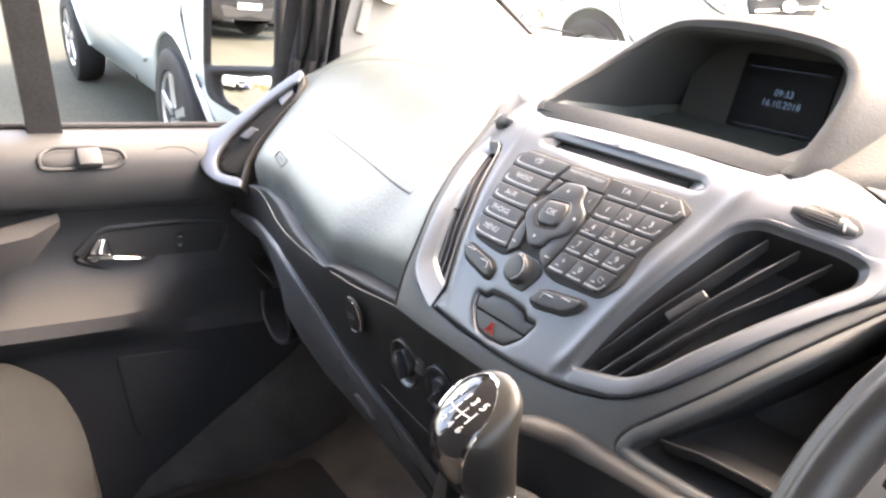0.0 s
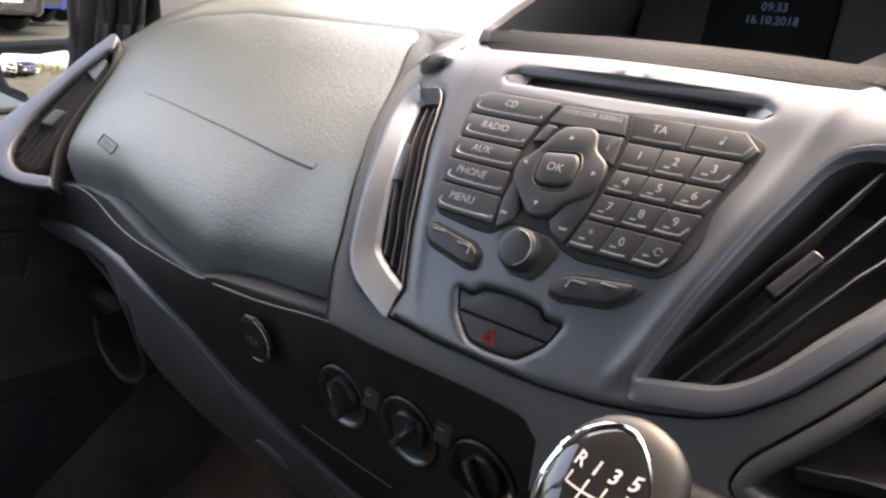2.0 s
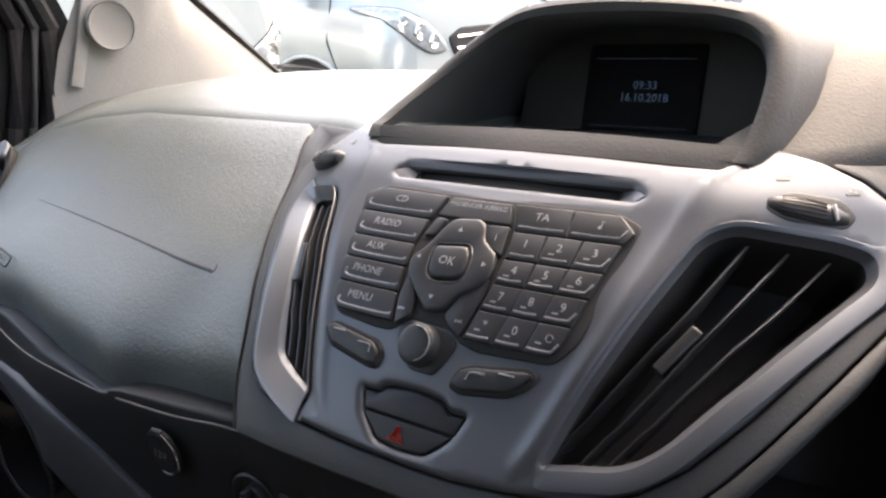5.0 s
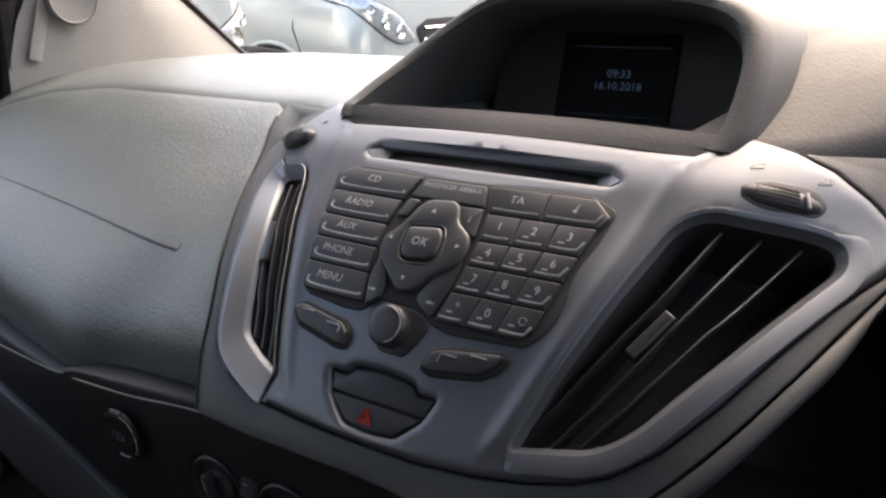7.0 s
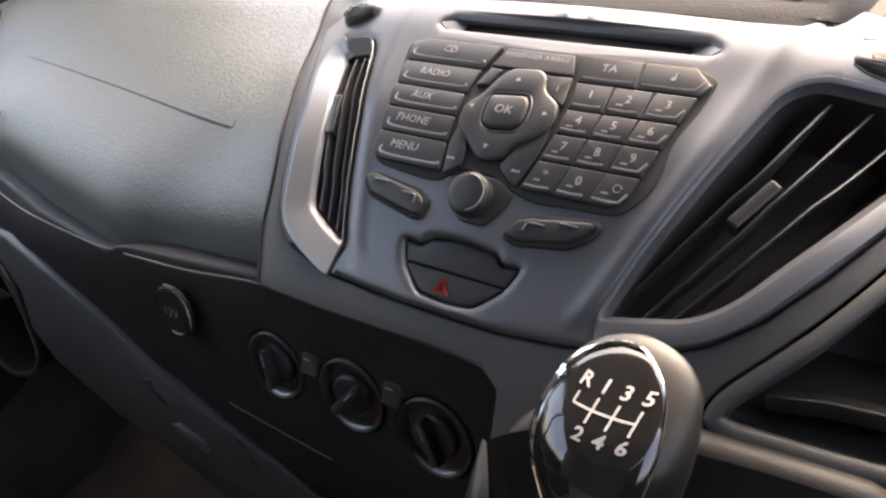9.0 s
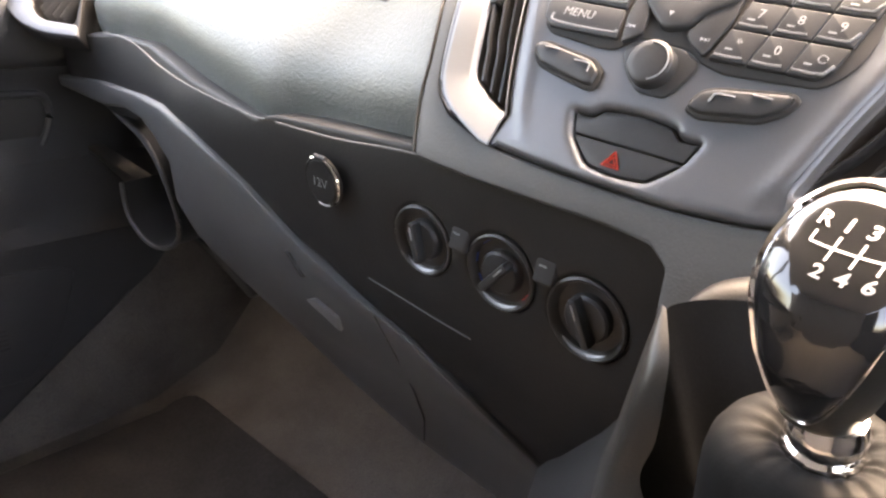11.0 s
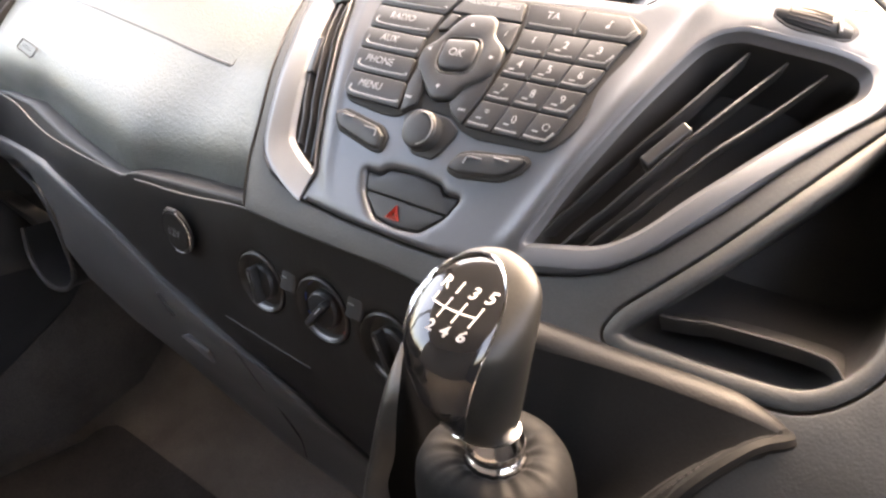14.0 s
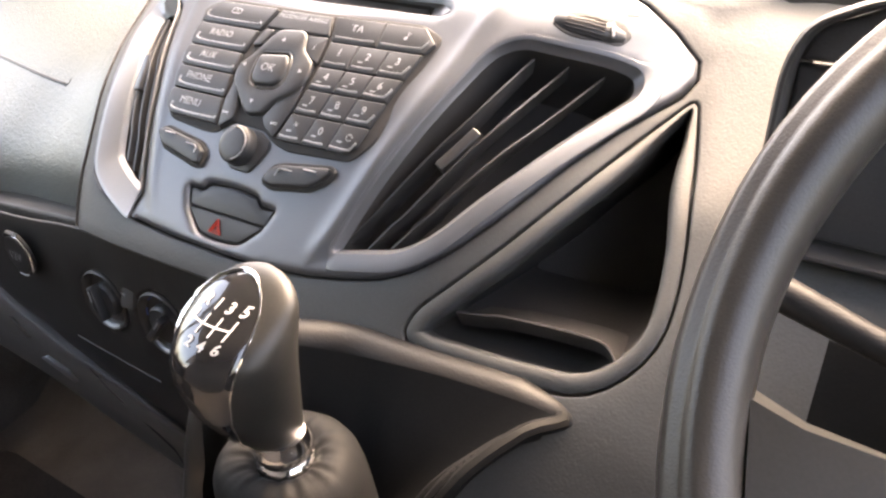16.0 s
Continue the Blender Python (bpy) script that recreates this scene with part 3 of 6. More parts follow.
# Paler tube paints the light caught along the edge under the pad.
part("edge_line", tube([lower_edge(x, z, -.004) for x, z in smooth_loop([(-.70, 1.1615), (-.645, 1.1715), (-.553, 1.1785), (-.480, 1.1705), (-.416, 1.1635), (-.339, 1.1590), (-.318, 1.1610)], 6, False)], .0008, 6), GREYTRIM, dashboard)
part("groove_line", tube([lower(x, z, -.0028) for x, z in ((-.205, 1.058), (-.145, 1.053), (-.10, 1.050))], .0007, 6), SURROUND, dashboard)
# Likewise a painted highlight on the fascia's upper right edge.
part("fascia_edge", tube([lower_edge(x, z, .0005) for x, z in smooth_loop([(-.296, 1.1635), (-.22, 1.1695), (-.144, 1.179), (-.05, 1.179), (.026, 1.1775), (.040, 1.167), (.044, 1.150)], 6, False)], .0009, 6), SURROUND, dashboard)
band = [(-.70, 1.078), (-.82, 1.076), (-.82, 1.090), (-.70, 1.108), (-.611, 1.119), (-.54, 1.129), (-.489, 1.132), (-.432, 1.121), (-.355, 1.094), (-.288, 1.060), (-.222, 1.037), (-.165, 1.017), (-.10, .975), (-.05, .92), (-.03, .86), (-.08, .80), (-.241, .823), (-.325, .86), (-.392, .905), (-.433, .950), (-.498, .985), (-.502, 1.03), (-.492, 1.073), (-.52, 1.092), (-.555, 1.101), (-.62, 1.096)]
stripe = part("knee_band", sheet(band, lambda u, v, h: lower(u, v, h), .004, -.02, .004, step=.025), GREYTRIM, dashboard, "plain grey plastic knee band")
part("band_seam", tube([lower(x, z, .0040) for x, z in ((-.198, 1.026), (-.189, .985), (-.192, .94), (-.208, .88), (-.225, .835))], .0009, 6), GAP, stripe)

# ---- silver centre panel with two air vents and the slot ----
panel = thing(empty("centre_panel", (0, .2, 1.2)), "silver painted centre panel with slot on the dashboard", "trim panel")
SLOT = rounded([(-.0800, 1.3542), (.0800, 1.3542), (.0785, 1.3615), (-.0785, 1.3615)], [.002, .002, .002, .002], 3)
SLOT_CUT = rounded([(-.0970, 1.3570), (-.0915, 1.3540), (.0915, 1.3540), (.0970, 1.3570), (.0885, 1.3615), (-.0885, 1.3615)], [.002, .002, .002, .002, .002, .002], 3)
SHIFT = -.0055
SWITCH = rounded([(x + SHIFT, z) for x, z in [(-.0405, 1.2315), (-.0275, 1.2315), (-.0225, 1.2365), (0, 1.2385), (.0225, 1.2365), (.0275, 1.2315), (.0405, 1.2320), (.0345, 1.2185), (.0195, 1.2055), (0, 1.2040), (-.0195, 1.2055), (-.0345, 1.2185)]],
                 [.003, .003, .003, .02, .003, .003, .003, .004, .005, .01, .005, .004], 3)
def ridged(x, z, h=0.0):
    """The silver skin, with a soft ridge beside each vent."""
    d = abs(x) - float(np.interp(z, [1.21, 1.225, 1.28, 1.33, 1.372], [.071, .080, .101, .119, .131]))
    return face(x, z, h + (.0022 if x > 0 else .0010) * math.exp(-(d / .0050) ** 2) * sstep(1.207, 1.225, z) - .0012 * sstep(0, .01, d) * sstep(.04, .02, d))


def band_round(hole, side, d):
    """The outline of a vent widened by about d: broad on the outer and lower side, narrow beside the keypad."""
    out = []
    for a, b in zip(hole, offset_poly(hole, -1.0)):
        n = (Vector(b) - Vector(a)).normalized()
        k = sstep(-.25, .55, n.x * side * .8 - n.y * .6)
        out.append(tuple(Vector(a) + n * d * (.30 + (.85 if side > 0 else 1.45) * k)))
    return out


skin = sheet(SILVER_LOOP, ridged, .003, -.006, .003, holes=[band_round(VENT_LEFT, -1, .0096), VENT_RIGHT, SLOT_CUT, SWITCH], step=.0034, hole_depth=-.004)
part("skin", skin, SILVER, panel)
rows = [[face(x, z, h) for x, z in SLOT] for h in (-.003, -.03)]
slot = loft([r + [r[0]] for r in rows])
slot.faces.new([slot.verts.new(p) for p in rows[1]])
part("slot_well", slot, FASCIA, panel)
for s in (-1, 1):
    scoop = [(s * .0790, 1.3539), (s * .0790, 1.3616), (s * .0886, 1.3616), (s * .0972, 1.3570), (s * .0916, 1.3539)]
    part("slot_scoop", sheet(scoop, lambda u, w, h: face(u, w, h - .0075 * sstep(.0975, .078, abs(u))), .0026, -.01, 0, step=.003), SILVER, panel)


def vent(side):
    """A slanted air vent: silver rim (left one coloured as lit), dark well, slats, middle tab and thumb wheel."""
    hole = VENT_RIGHT if side > 0 else VENT_LEFT
    v = thing(empty("air_vent", face(side * .15, 1.28)), "slanted black air vent with slats in silver rim", "air vent", "centre air vents")
    inner = offset_poly(hole, .0025)
    spread = lambda d: band_round(hole, side, d)
    loops = [(spread(.0104), .0024), (spread(.0101), .0037), (spread(.0094), .0039), (spread(.0086), .0034), (spread(.0008), -.0018), (hole, -.0028), (inner, -.007)] if side < 0 else [(spread(.0098), .0026), (spread(.0093), .0036), (spread(.0085), .0038), (spread(.0022), .0031), (spread(.0006), .0026), (hole, .0010), (inner, -.003)]
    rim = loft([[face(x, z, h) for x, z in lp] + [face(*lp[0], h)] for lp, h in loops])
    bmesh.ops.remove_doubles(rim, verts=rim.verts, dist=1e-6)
    # Left rim takes the lighter silver for the light its slope catches.
    part("rim", rim, LIT_PALE_SILVER if side < 0 else SILVER, v, "silver vent rim, left one coloured as lit")
    deep = [(inner, -.006 if side < 0 else -.003), (inner, -.010), (offset_poly(hole, .004), -.03), (offset_poly(hole, .008), -.05)]
    well = loft([[face(x, z, h) for x, z in lp] + [face(*lp[0], h)] for lp, h in deep])
    well.faces.new([well.verts.new(face(x, z, -.05)) for x, z in deep[-1][0]])
    part("well", well, GAP, v)
    # three slats run along the long axis, from the lower tip to the top
    lines = [((.0863, 1.2165), (.1150, 1.2645), (.1612, 1.3392)), ((.104, 1.2199), (.1350, 1.2660), (.1815, 1.3362)), ((.1196, 1.2239), (.1545, 1.2705), (.2022, 1.3318))]
    if side < 0:
        lines = [((.1232, 1.2345), (.1395, 1.2745), (.1715, 1.3255)), ((.1130, 1.2295), (.1310, 1.2765), (.1610, 1.3290)), ((.1035, 1.2255), (.1225, 1.2770), (.1505, 1.3310))]
    for spine in lines:
        curve = smooth_loop(spine, 12, False)
        pts = [(x + .0013 * (sstep(.28, .32, k / (len(curve) - 1)) + sstep(.68, .72, k / (len(curve) - 1)) - 1), z) for k, (x, z) in enumerate(curve)]
        top = -.0036 if side < 0 else -.0048
        rows = [[face(side * x, z, top + h) + Vector((side * dx, 0, 0)) for h, dx in ((-.0007, -.0010), (0, -.0005), (0, .0005), (-.0007, .0010), (-.016, .0008), (-.016, -.0008))] for x, z in pts]
        part("slat", loft(rows, True), SLAT, v)
    tabm = face_near(*((.1424, 1.2885) if side > 0 else (-.1475, 1.2925)))
    tilt = radians(57) if side > 0 else radians(114)
    cs, sn = math.cos(tilt), math.sin(tilt)
    tp = lambda a, b, h=0.0: tabm(a * cs - b * sn, a * sn + b * cs, h)
    part("tab", sheet(rounded([(-.016, -.0036), (.016, -.0036), (.016, .0036), (-.016, .0036)], .0015), tp, -.0022 if side < 0 else -.004, -.018, .001), SLAT, v)
    # thumb wheel in a shallow pocket above
    pocket = rounded([(side * .162, 1.3565), (side * .172, 1.3640), (side * .200, 1.3600), (side * .2085, 1.3505), (side * .2045, 1.3445), (side * .175, 1.3490)], .007, 4)
    part("pocket", sheet(pocket, face, .0034, 0, .0005), DARK, v)
    mid3, axis = face(side * .1850, 1.3545, -.0026 if side > 0 else .0022), (face(side * .2035, 1.3505) - face(side * .166, 1.3585)).normalized()
    wheel = turned([(.004, -.0232), (.0062, -.0215), (.0084, -.0135), (.0092, 0), (.0084, .0135), (.0062, .0215), (.004, .0232)], mid3, axis, 28)
    wh = part("thumb_wheel", wheel, KEY, v, "ribbed black thumb wheel")
    for k in range(13):
        a = math.pi * (k / 12)
        off = (face(side * .185, 1.3545, .01) - face(side * .185, 1.3545, 0)).normalized()
        oth = axis.cross(off)
        d = off * math.sin(a) + oth * math.cos(a)
        part("rib", tube([mid3 + axis * t + d * r for t, r in ((-.015, .0080), (0, .0093), (.009, .0090))], .0005, 4), GAP, wh)
    mk = mid3 + axis * (.0135)
    part("mark", box((-.0008, -.005, -.0012), (.0008, .005, .0012), .0003, Matrix.Translation(mk + (face(side * .185, 1.3545, .0090) - face(side * .185, 1.3545, 0))) @ face_pose(side * .185, 1.3545)), WHITE, wh)
    for dx, dz in ((.168, 1.3705), (.2035, 1.3635)):
        part("icon", sheet(rounded([(side * dx - .0035, dz - .0015), (side * dx + .0035, dz - .0015), (side * dx + .0035, dz + .0015), (side * dx - .0035, dz + .0015)], .001), face, .0034, .003, 0), PAD, v)
    return v


def face_pose(x, z):
    """The pose of the front at x, z: its x along the row, its y up the slope, its z outwards."""
    p = face_near(x, z)
    o, u, w, n = p(0, 0), p(1, 0), p(0, 1), p(0, 0, 1)
    m = Matrix((u - o, w - o, n - o)).transposed().to_4x4()
    return m


vent(-1)
vent(1)

# ---- radio keypad ----
radio = thing(empty("radio_keypad", face(0, 1.26)), "black radio keypad with grey lettering in silver panel", "radio")
NAMES_L = ["CD", "RADIO", "AUX", "PHONE", "MENU"]
ROW = [1.3437, 1.3287, 1.3140, 1.3008, 1.2862, 1.2700]
def left_x(z):
    return float(np.interp(z, [1.268, 1.3437], [-.0885, -.1060]))
def left_in(z):
    return float(np.interp(z, [1.268, 1.285, 1.300, 1.312, 1.321, 1.331, 1.3437], [-.0345, -.0382, -.0402, -.0415, -.0410, -.0380, -.0320]))
def right_in(z):
    return float(np.interp(z, [1.268, 1.287, 1.300, 1.312, 1.321, 1.331, 1.3437], [.0175, .0232, .0258, .0268, .0260, .0236, .0180]))
def right_x(z):
    return float(np.interp(z, [1.268, 1.3437], [.0800, .1010]))

base = rounded([(-.1095, 1.3400), (-.0930, 1.3465), (-.03, 1.3460), (.0185, 1.3460), (.086, 1.3462), (.1035, 1.3400), (.0915, 1.2800), (.0800, 1.2672), (.030, 1.2650), (.016, 1.2680), (.006, 1.2735), (-.0235, 1.2745), (-.036, 1.2655), (-.050, 1.2650), (-.083, 1.2675), (-.0905, 1.2725)],
               [.004, .004, .003, .003, .004, .004, .006, .006, .004, .004, .004, .004, .004, .004, .004, .004], 3)
part("keypad_base", sheet(base, face, .0042, 0, .0008, step=.012), GAP, radio)

def legend(word, size, x, z, key, mat=LEGEND, h=.0076):
    p = face_near(x, z)
    return part("legend", lettering(word, size, lambda u, v, q: p(u, v, q), height=h), mat, key)

def key_plate(name, outline, r=.0018, top=.0068, parent=None, label="", edge=.0007):
    return part(name, sheet(rounded(outline, r, 3), face, top, .003, edge), KEY, parent or radio, label)

for i, word in enumerate(NAMES_L):
    t, b = ROW[i] - .0004, ROW[i + 1] + .0004
    o = [(left_x(b) + (.005 if i == 4 else .0006), b), (left_x((t + b) / 2) + .0002, b + .004), (left_x(t) + (.002 if i == 0 else 0), t - .004), (left_x(t) + (.012 if i == 0 else .0012), t), (left_in(t) - .0014, t), (left_in(b) - .0014, b)]
    k = key_plate("key", o, .0016)
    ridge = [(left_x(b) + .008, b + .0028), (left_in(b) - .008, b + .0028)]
    # Pale colour paints the highlight along the key's lower edge.
    part("ridge", tube([face(x, z, .0066) for x, z in smooth_loop([(left_x(b) + .004, b + .007), ridge[0], ridge[1], (left_in(b) - .004, b + .0045)], 5, False)], .0009, 6), GLINT, k)
    legend(word, .0078, (left_x(t) + left_in(t)) / 2 - .002, (t + b) / 2 + .0012, k)
# number block
for r in range(5):
    t, b = ROW[r] - .0003, ROW[r + 1] + .0003
    n = 2 if r == 0 else 3
    for c in range(n):
        def edge_x(z, s):
            return right_in(z) + .0012 + (right_x(z) - right_in(z) - .0012) * s
        s0, s1 = c / n, (c + 1) / n
        g = .0002
        tl, tr, bl, br = edge_x(t, s0) + g, edge_x(t, s1) - g, edge_x(b, s0) + g, edge_x(b, s1) - g
        o = [(bl, b), (br, b), (tr, t), (tl, t)]
        if r == 0 and c == 1:
            o = [(bl, b), (br + .0005, b), (tr + .001, b + .006), (tr - .011, t), (tl, t)]
        if r == 4 and c == 2:
            o = [(bl, b), (br - .006, b), (br + .001, b + .005), (tr, t), (tl, t)]
        k = key_plate("key", o, .001)
        # The number keys get the same painted highlight low down.
        part("ridge", tube([face(x, z, .0066) for x, z in ((bl + .002, b + .0025), ((bl + br) / 2, b + .0022), (br - .003, b + .0026))] + ([face(br + .0005, b + .007, .0066)] if c == n - 1 else []), .0009, 6), GLINT, k)
        mx, mz = (tl + tr + bl + br) / 4, (t + b) / 2 + .001
        word = [["TA", None], ["1", "2", "3"], ["4", "5", "6"], ["7", "8", "9"], ["*", "0", None]][r][c]
        if word:
            legend(word, .0078, mx, mz, k)
        elif r == 0:
            # quaver sign
            p = face_near(mx, mz)
            bm = tube([p(.0008, -.002, .0076), p(.0008, .0028, .0076), p(.0026, .0016, .0076)], .0003, 4)
            add_to(bm, turned([(.0001, 0), (.0012, .0001), (.0012, .0004), (.0001, .0005)], p(-.0002, -.0022, .0072), p(0, 0, 1) - p(0, 0, 0), 10))
            part("legend", bm, LEGEND, k)
        else:
            p = face_near(mx + .002, mz)
            part("legend", tube([p(.0022 * math.cos(a * .4), .0022 * math.sin(a * .4), .0074) for a in range(15)], .0003, 4), LEGEND_DIM, k)
        if r > 0 and c < 3 and not (r == 1 and c == 0):
            p = face_near(mx - .004, mz - .003)
            part("small_legend", bar(0, 0, .004, .0011, p, .0073), LEGEND_DIM, k)
# middle: airbag lamp window, arrow pad, four small keys
k = key_plate("indicator_window", [(-.0362, 1.3318), (.0215, 1.3318), (.0165, 1.3432), (-.0300, 1.3432)], .0012, .0062)
legend("PASSENGER AIRBAG", .0050, -.0068, 1.3395, k, LEGEND_DIM, .0066)
dpad = [(-.0185, 1.3312), (.0010, 1.3325), (.0068, 1.3290), (.0095, 1.3215), (.0225, 1.3150), (.0248, 1.3060), (.0205, 1.2975), (.0060, 1.2895), (.0015, 1.2820), (-.0125, 1.2795), (-.0230, 1.2870), (-.0365, 1.2970), (-.0390, 1.3070), (-.0300, 1.3140), (-.0245, 1.3250)]
OKP = rounded([(-.0215, 1.3145), (.0010, 1.3165), (.0055, 1.3120), (.0065, 1.3020), (.0020, 1.2985), (-.0150, 1.2970), (-.0205, 1.3000), (-.0225, 1.3105)], .003, 3)
pad = part("arrow_pad", sheet(rounded(dpad, .004, 3), face, .0085, .003, .0016, holes=[offset_poly(OKP, -.0015)]), KEY, radio)
okk = part("ok_key", sheet(OKP, face, .0100, .003, .0018), KEY, radio)
part("ok_frame", tube([face(x, z, .0082) for x, z in offset_poly(OKP, -.0016)], .0007, 5, True), GREYTRIM, pad)
legend("OK", .0085, -.0082, 1.3068, okk, LEGEND, .0107)
for x, z, a in ((-.0095, 1.3245, 90), (-.0320, 1.3070, 180), (.0175, 1.3085, 0), (-.0105, 1.2872, 270)):
    p, c, s = face_near(x, z), math.cos(radians(a)), math.sin(radians(a))
    bm = bmesh.new()
    bm.faces.new([bm.verts.new(p(u * c - v * s, u * s + v * c, .0092)) for u, v in ((.0018, 0), (-.0014, .0017), (-.0014, -.0017))])
    part("arrow", bm, LEGEND, pad)
key_plate("corner_key", [(-.0385, 1.3195), (-.0300, 1.3205), (-.0255, 1.3300), (-.0345, 1.3305)], .0015)
ik = key_plate("corner_key", [(.0098, 1.3200), (.0245, 1.3150), (.0222, 1.3305), (.0040, 1.3300), (.0075, 1.3262)], .0015)
legend("i", .007, .0165, 1.3235, ik, LEGEND)
for o, x, word in (([(-.0360, 1.2980), (-.0270, 1.2915), (-.0238, 1.2838), (-.0225, 1.2760), (-.0330, 1.2690), (-.0370, 1.2840)], -.0300, -1), ([(.0235, 1.3030), (.0230, 1.2900), (.0165, 1.2705), (.0065, 1.2755), (.0020, 1.2800), (.0090, 1.2925)], .0125, 1)):
    k = key_plate("skip_key", o, .002)
    p = face_near(x, 1.2782)
    bm = bmesh.new()
    for d in (-.0013, .0009):
        bm.faces.new([bm.verts.new(p(word * (d + u), v, .0073)) for u, v in ((.0020, 0), (0, .0012), (0, -.0012))])
    add_to(bm, bar(word * .0034, 0, .0006, .0024, p, .0073))
    part("arrow", bm, LEGEND, k)
# volume knob on its shield
shield = [(-.0300, 1.2700), (-.0200, 1.2735), (.0040, 1.2730), (.0145, 1.2680), (.0155, 1.2640), (.0105, 1.2550), (.0050, 1.2475), (-.0120, 1.2475), (-.0220, 1.2540), (-.0285, 1.2630)]
part("knob_shield", sheet(rounded(shield, .003, 3), face, .0046, 0, .0008), KEY, radio)
p = face_near(-.0085, 1.2615)
ax = p(0, 0, 1) - p(0, 0, 0)
vol = part("volume_knob", turned([(.0138, 0), (.0135, .002), (.0134, .0035), (.0132, .0062), (.0128, .0074), (.0118, .0081), (.0080, .0085), (.0040, .0087), (.0001, .0088)], p(0, 0, .004), ax, 40), KEY, radio, "round black volume knob")
# Pale arc paints the highlight on the right of the dark knob.
part("knob_ring", tube([p(.0110 * math.cos(a * math.pi / 20), .0110 * math.sin(a * math.pi / 20), .0125) for a in range(-8, 12)], .0005, 5), LEGEND_DIM, vol)
# call keys
for o, hooks in ((rounded([(-.0885, 1.2600), (-.0815, 1.2635), (-.0445, 1.2590), (-.0360, 1.2535), (-.0365, 1.2430), (-.0440, 1.2418), (-.0800, 1.2480), (-.0875, 1.2545)], .003, 3), ((-.0735, 1.2570, 0), (-.0500, 1.2535, 1))),
                 (rounded([(.0230, 1.2560), (.0320, 1.2590), (.0690, 1.2635), (.0740, 1.2600), (.0690, 1.2525), (.0580, 1.2460), (.0270, 1.2415), (.0185, 1.2440), (.0190, 1.2490)], .003, 3), ((.0365, 1.2530, -1), (.0560, 1.2560, 0)))):
    ck = part("call_key", sheet(o, face, .0052, 0, .0010), GAP, radio)
    part("call_face", sheet(offset_poly(o, .0022), face, .0080, .003, .0014), KEY, ck)
    for x, z, hook in hooks:
        p = face_near(x, z)
        path = [p(-.005, .0015, .0086), p(.005, .0015, .0086)]
        if hook > 0:
            path = [p(-.005, .0015, .0086), p(.004, .0015, .0086), p(.0058, .0005, .0086), p(.0058, -.0035, .0086)]
        if hook < 0:
            path = [p(-.0058, -.0035, .0086), p(-.0045, .0010, .0086), p(-.002, .0018, .0086), p(.006, .0018, .0086)]
        part("handset_sign", tube(path, .00055, 5), LEGEND, ck)
# switch block under the keypad
switch = thing(empty("hazard_switch", face(0, 1.21)), "black switch block with red hazard warning triangle", "switch")
part("backing", sheet(SWITCH, face, -.0035, None), GAP, switch)
upper = [(-.0345, 1.2205), (.0345, 1.2205), (.0385, 1.2308), (.0268, 1.2300), (.0215, 1.2350), (0, 1.2370), (-.0215, 1.2350), (-.0268, 1.2300), (-.0385, 1.2308)]
lowr = [(-.0330, 1.2185), (-.0180, 1.2068), (0, 1.2053), (.0180, 1.2068), (.0330, 1.2185), (.0338, 1.2192), (-.0338, 1.2192)]
part("blank_cover", sheet(rounded([(x + SHIFT, z) for x, z in upper], .0015, 3), face, .0002, -.003, .0008), KEY, switch)
hz = part("hazard_button", sheet(rounded([(x + SHIFT, z) for x, z in lowr], .0012, 3), face, .0006, -.003, .0008), KEY, switch)
p = face_near(-.0095, 1.2120)
for k, (s, w) in enumerate(((.0060, .00065), (.0030, .0005))):
    tri = [p(s * math.cos(radians(90 + 120 * j)), s * math.sin(radians(90 + 120 * j)) - .0008, .0012) for j in range(3)]
    part("hazard_triangle", tube(tri, w * 1.3, 5, True), RED, hz)

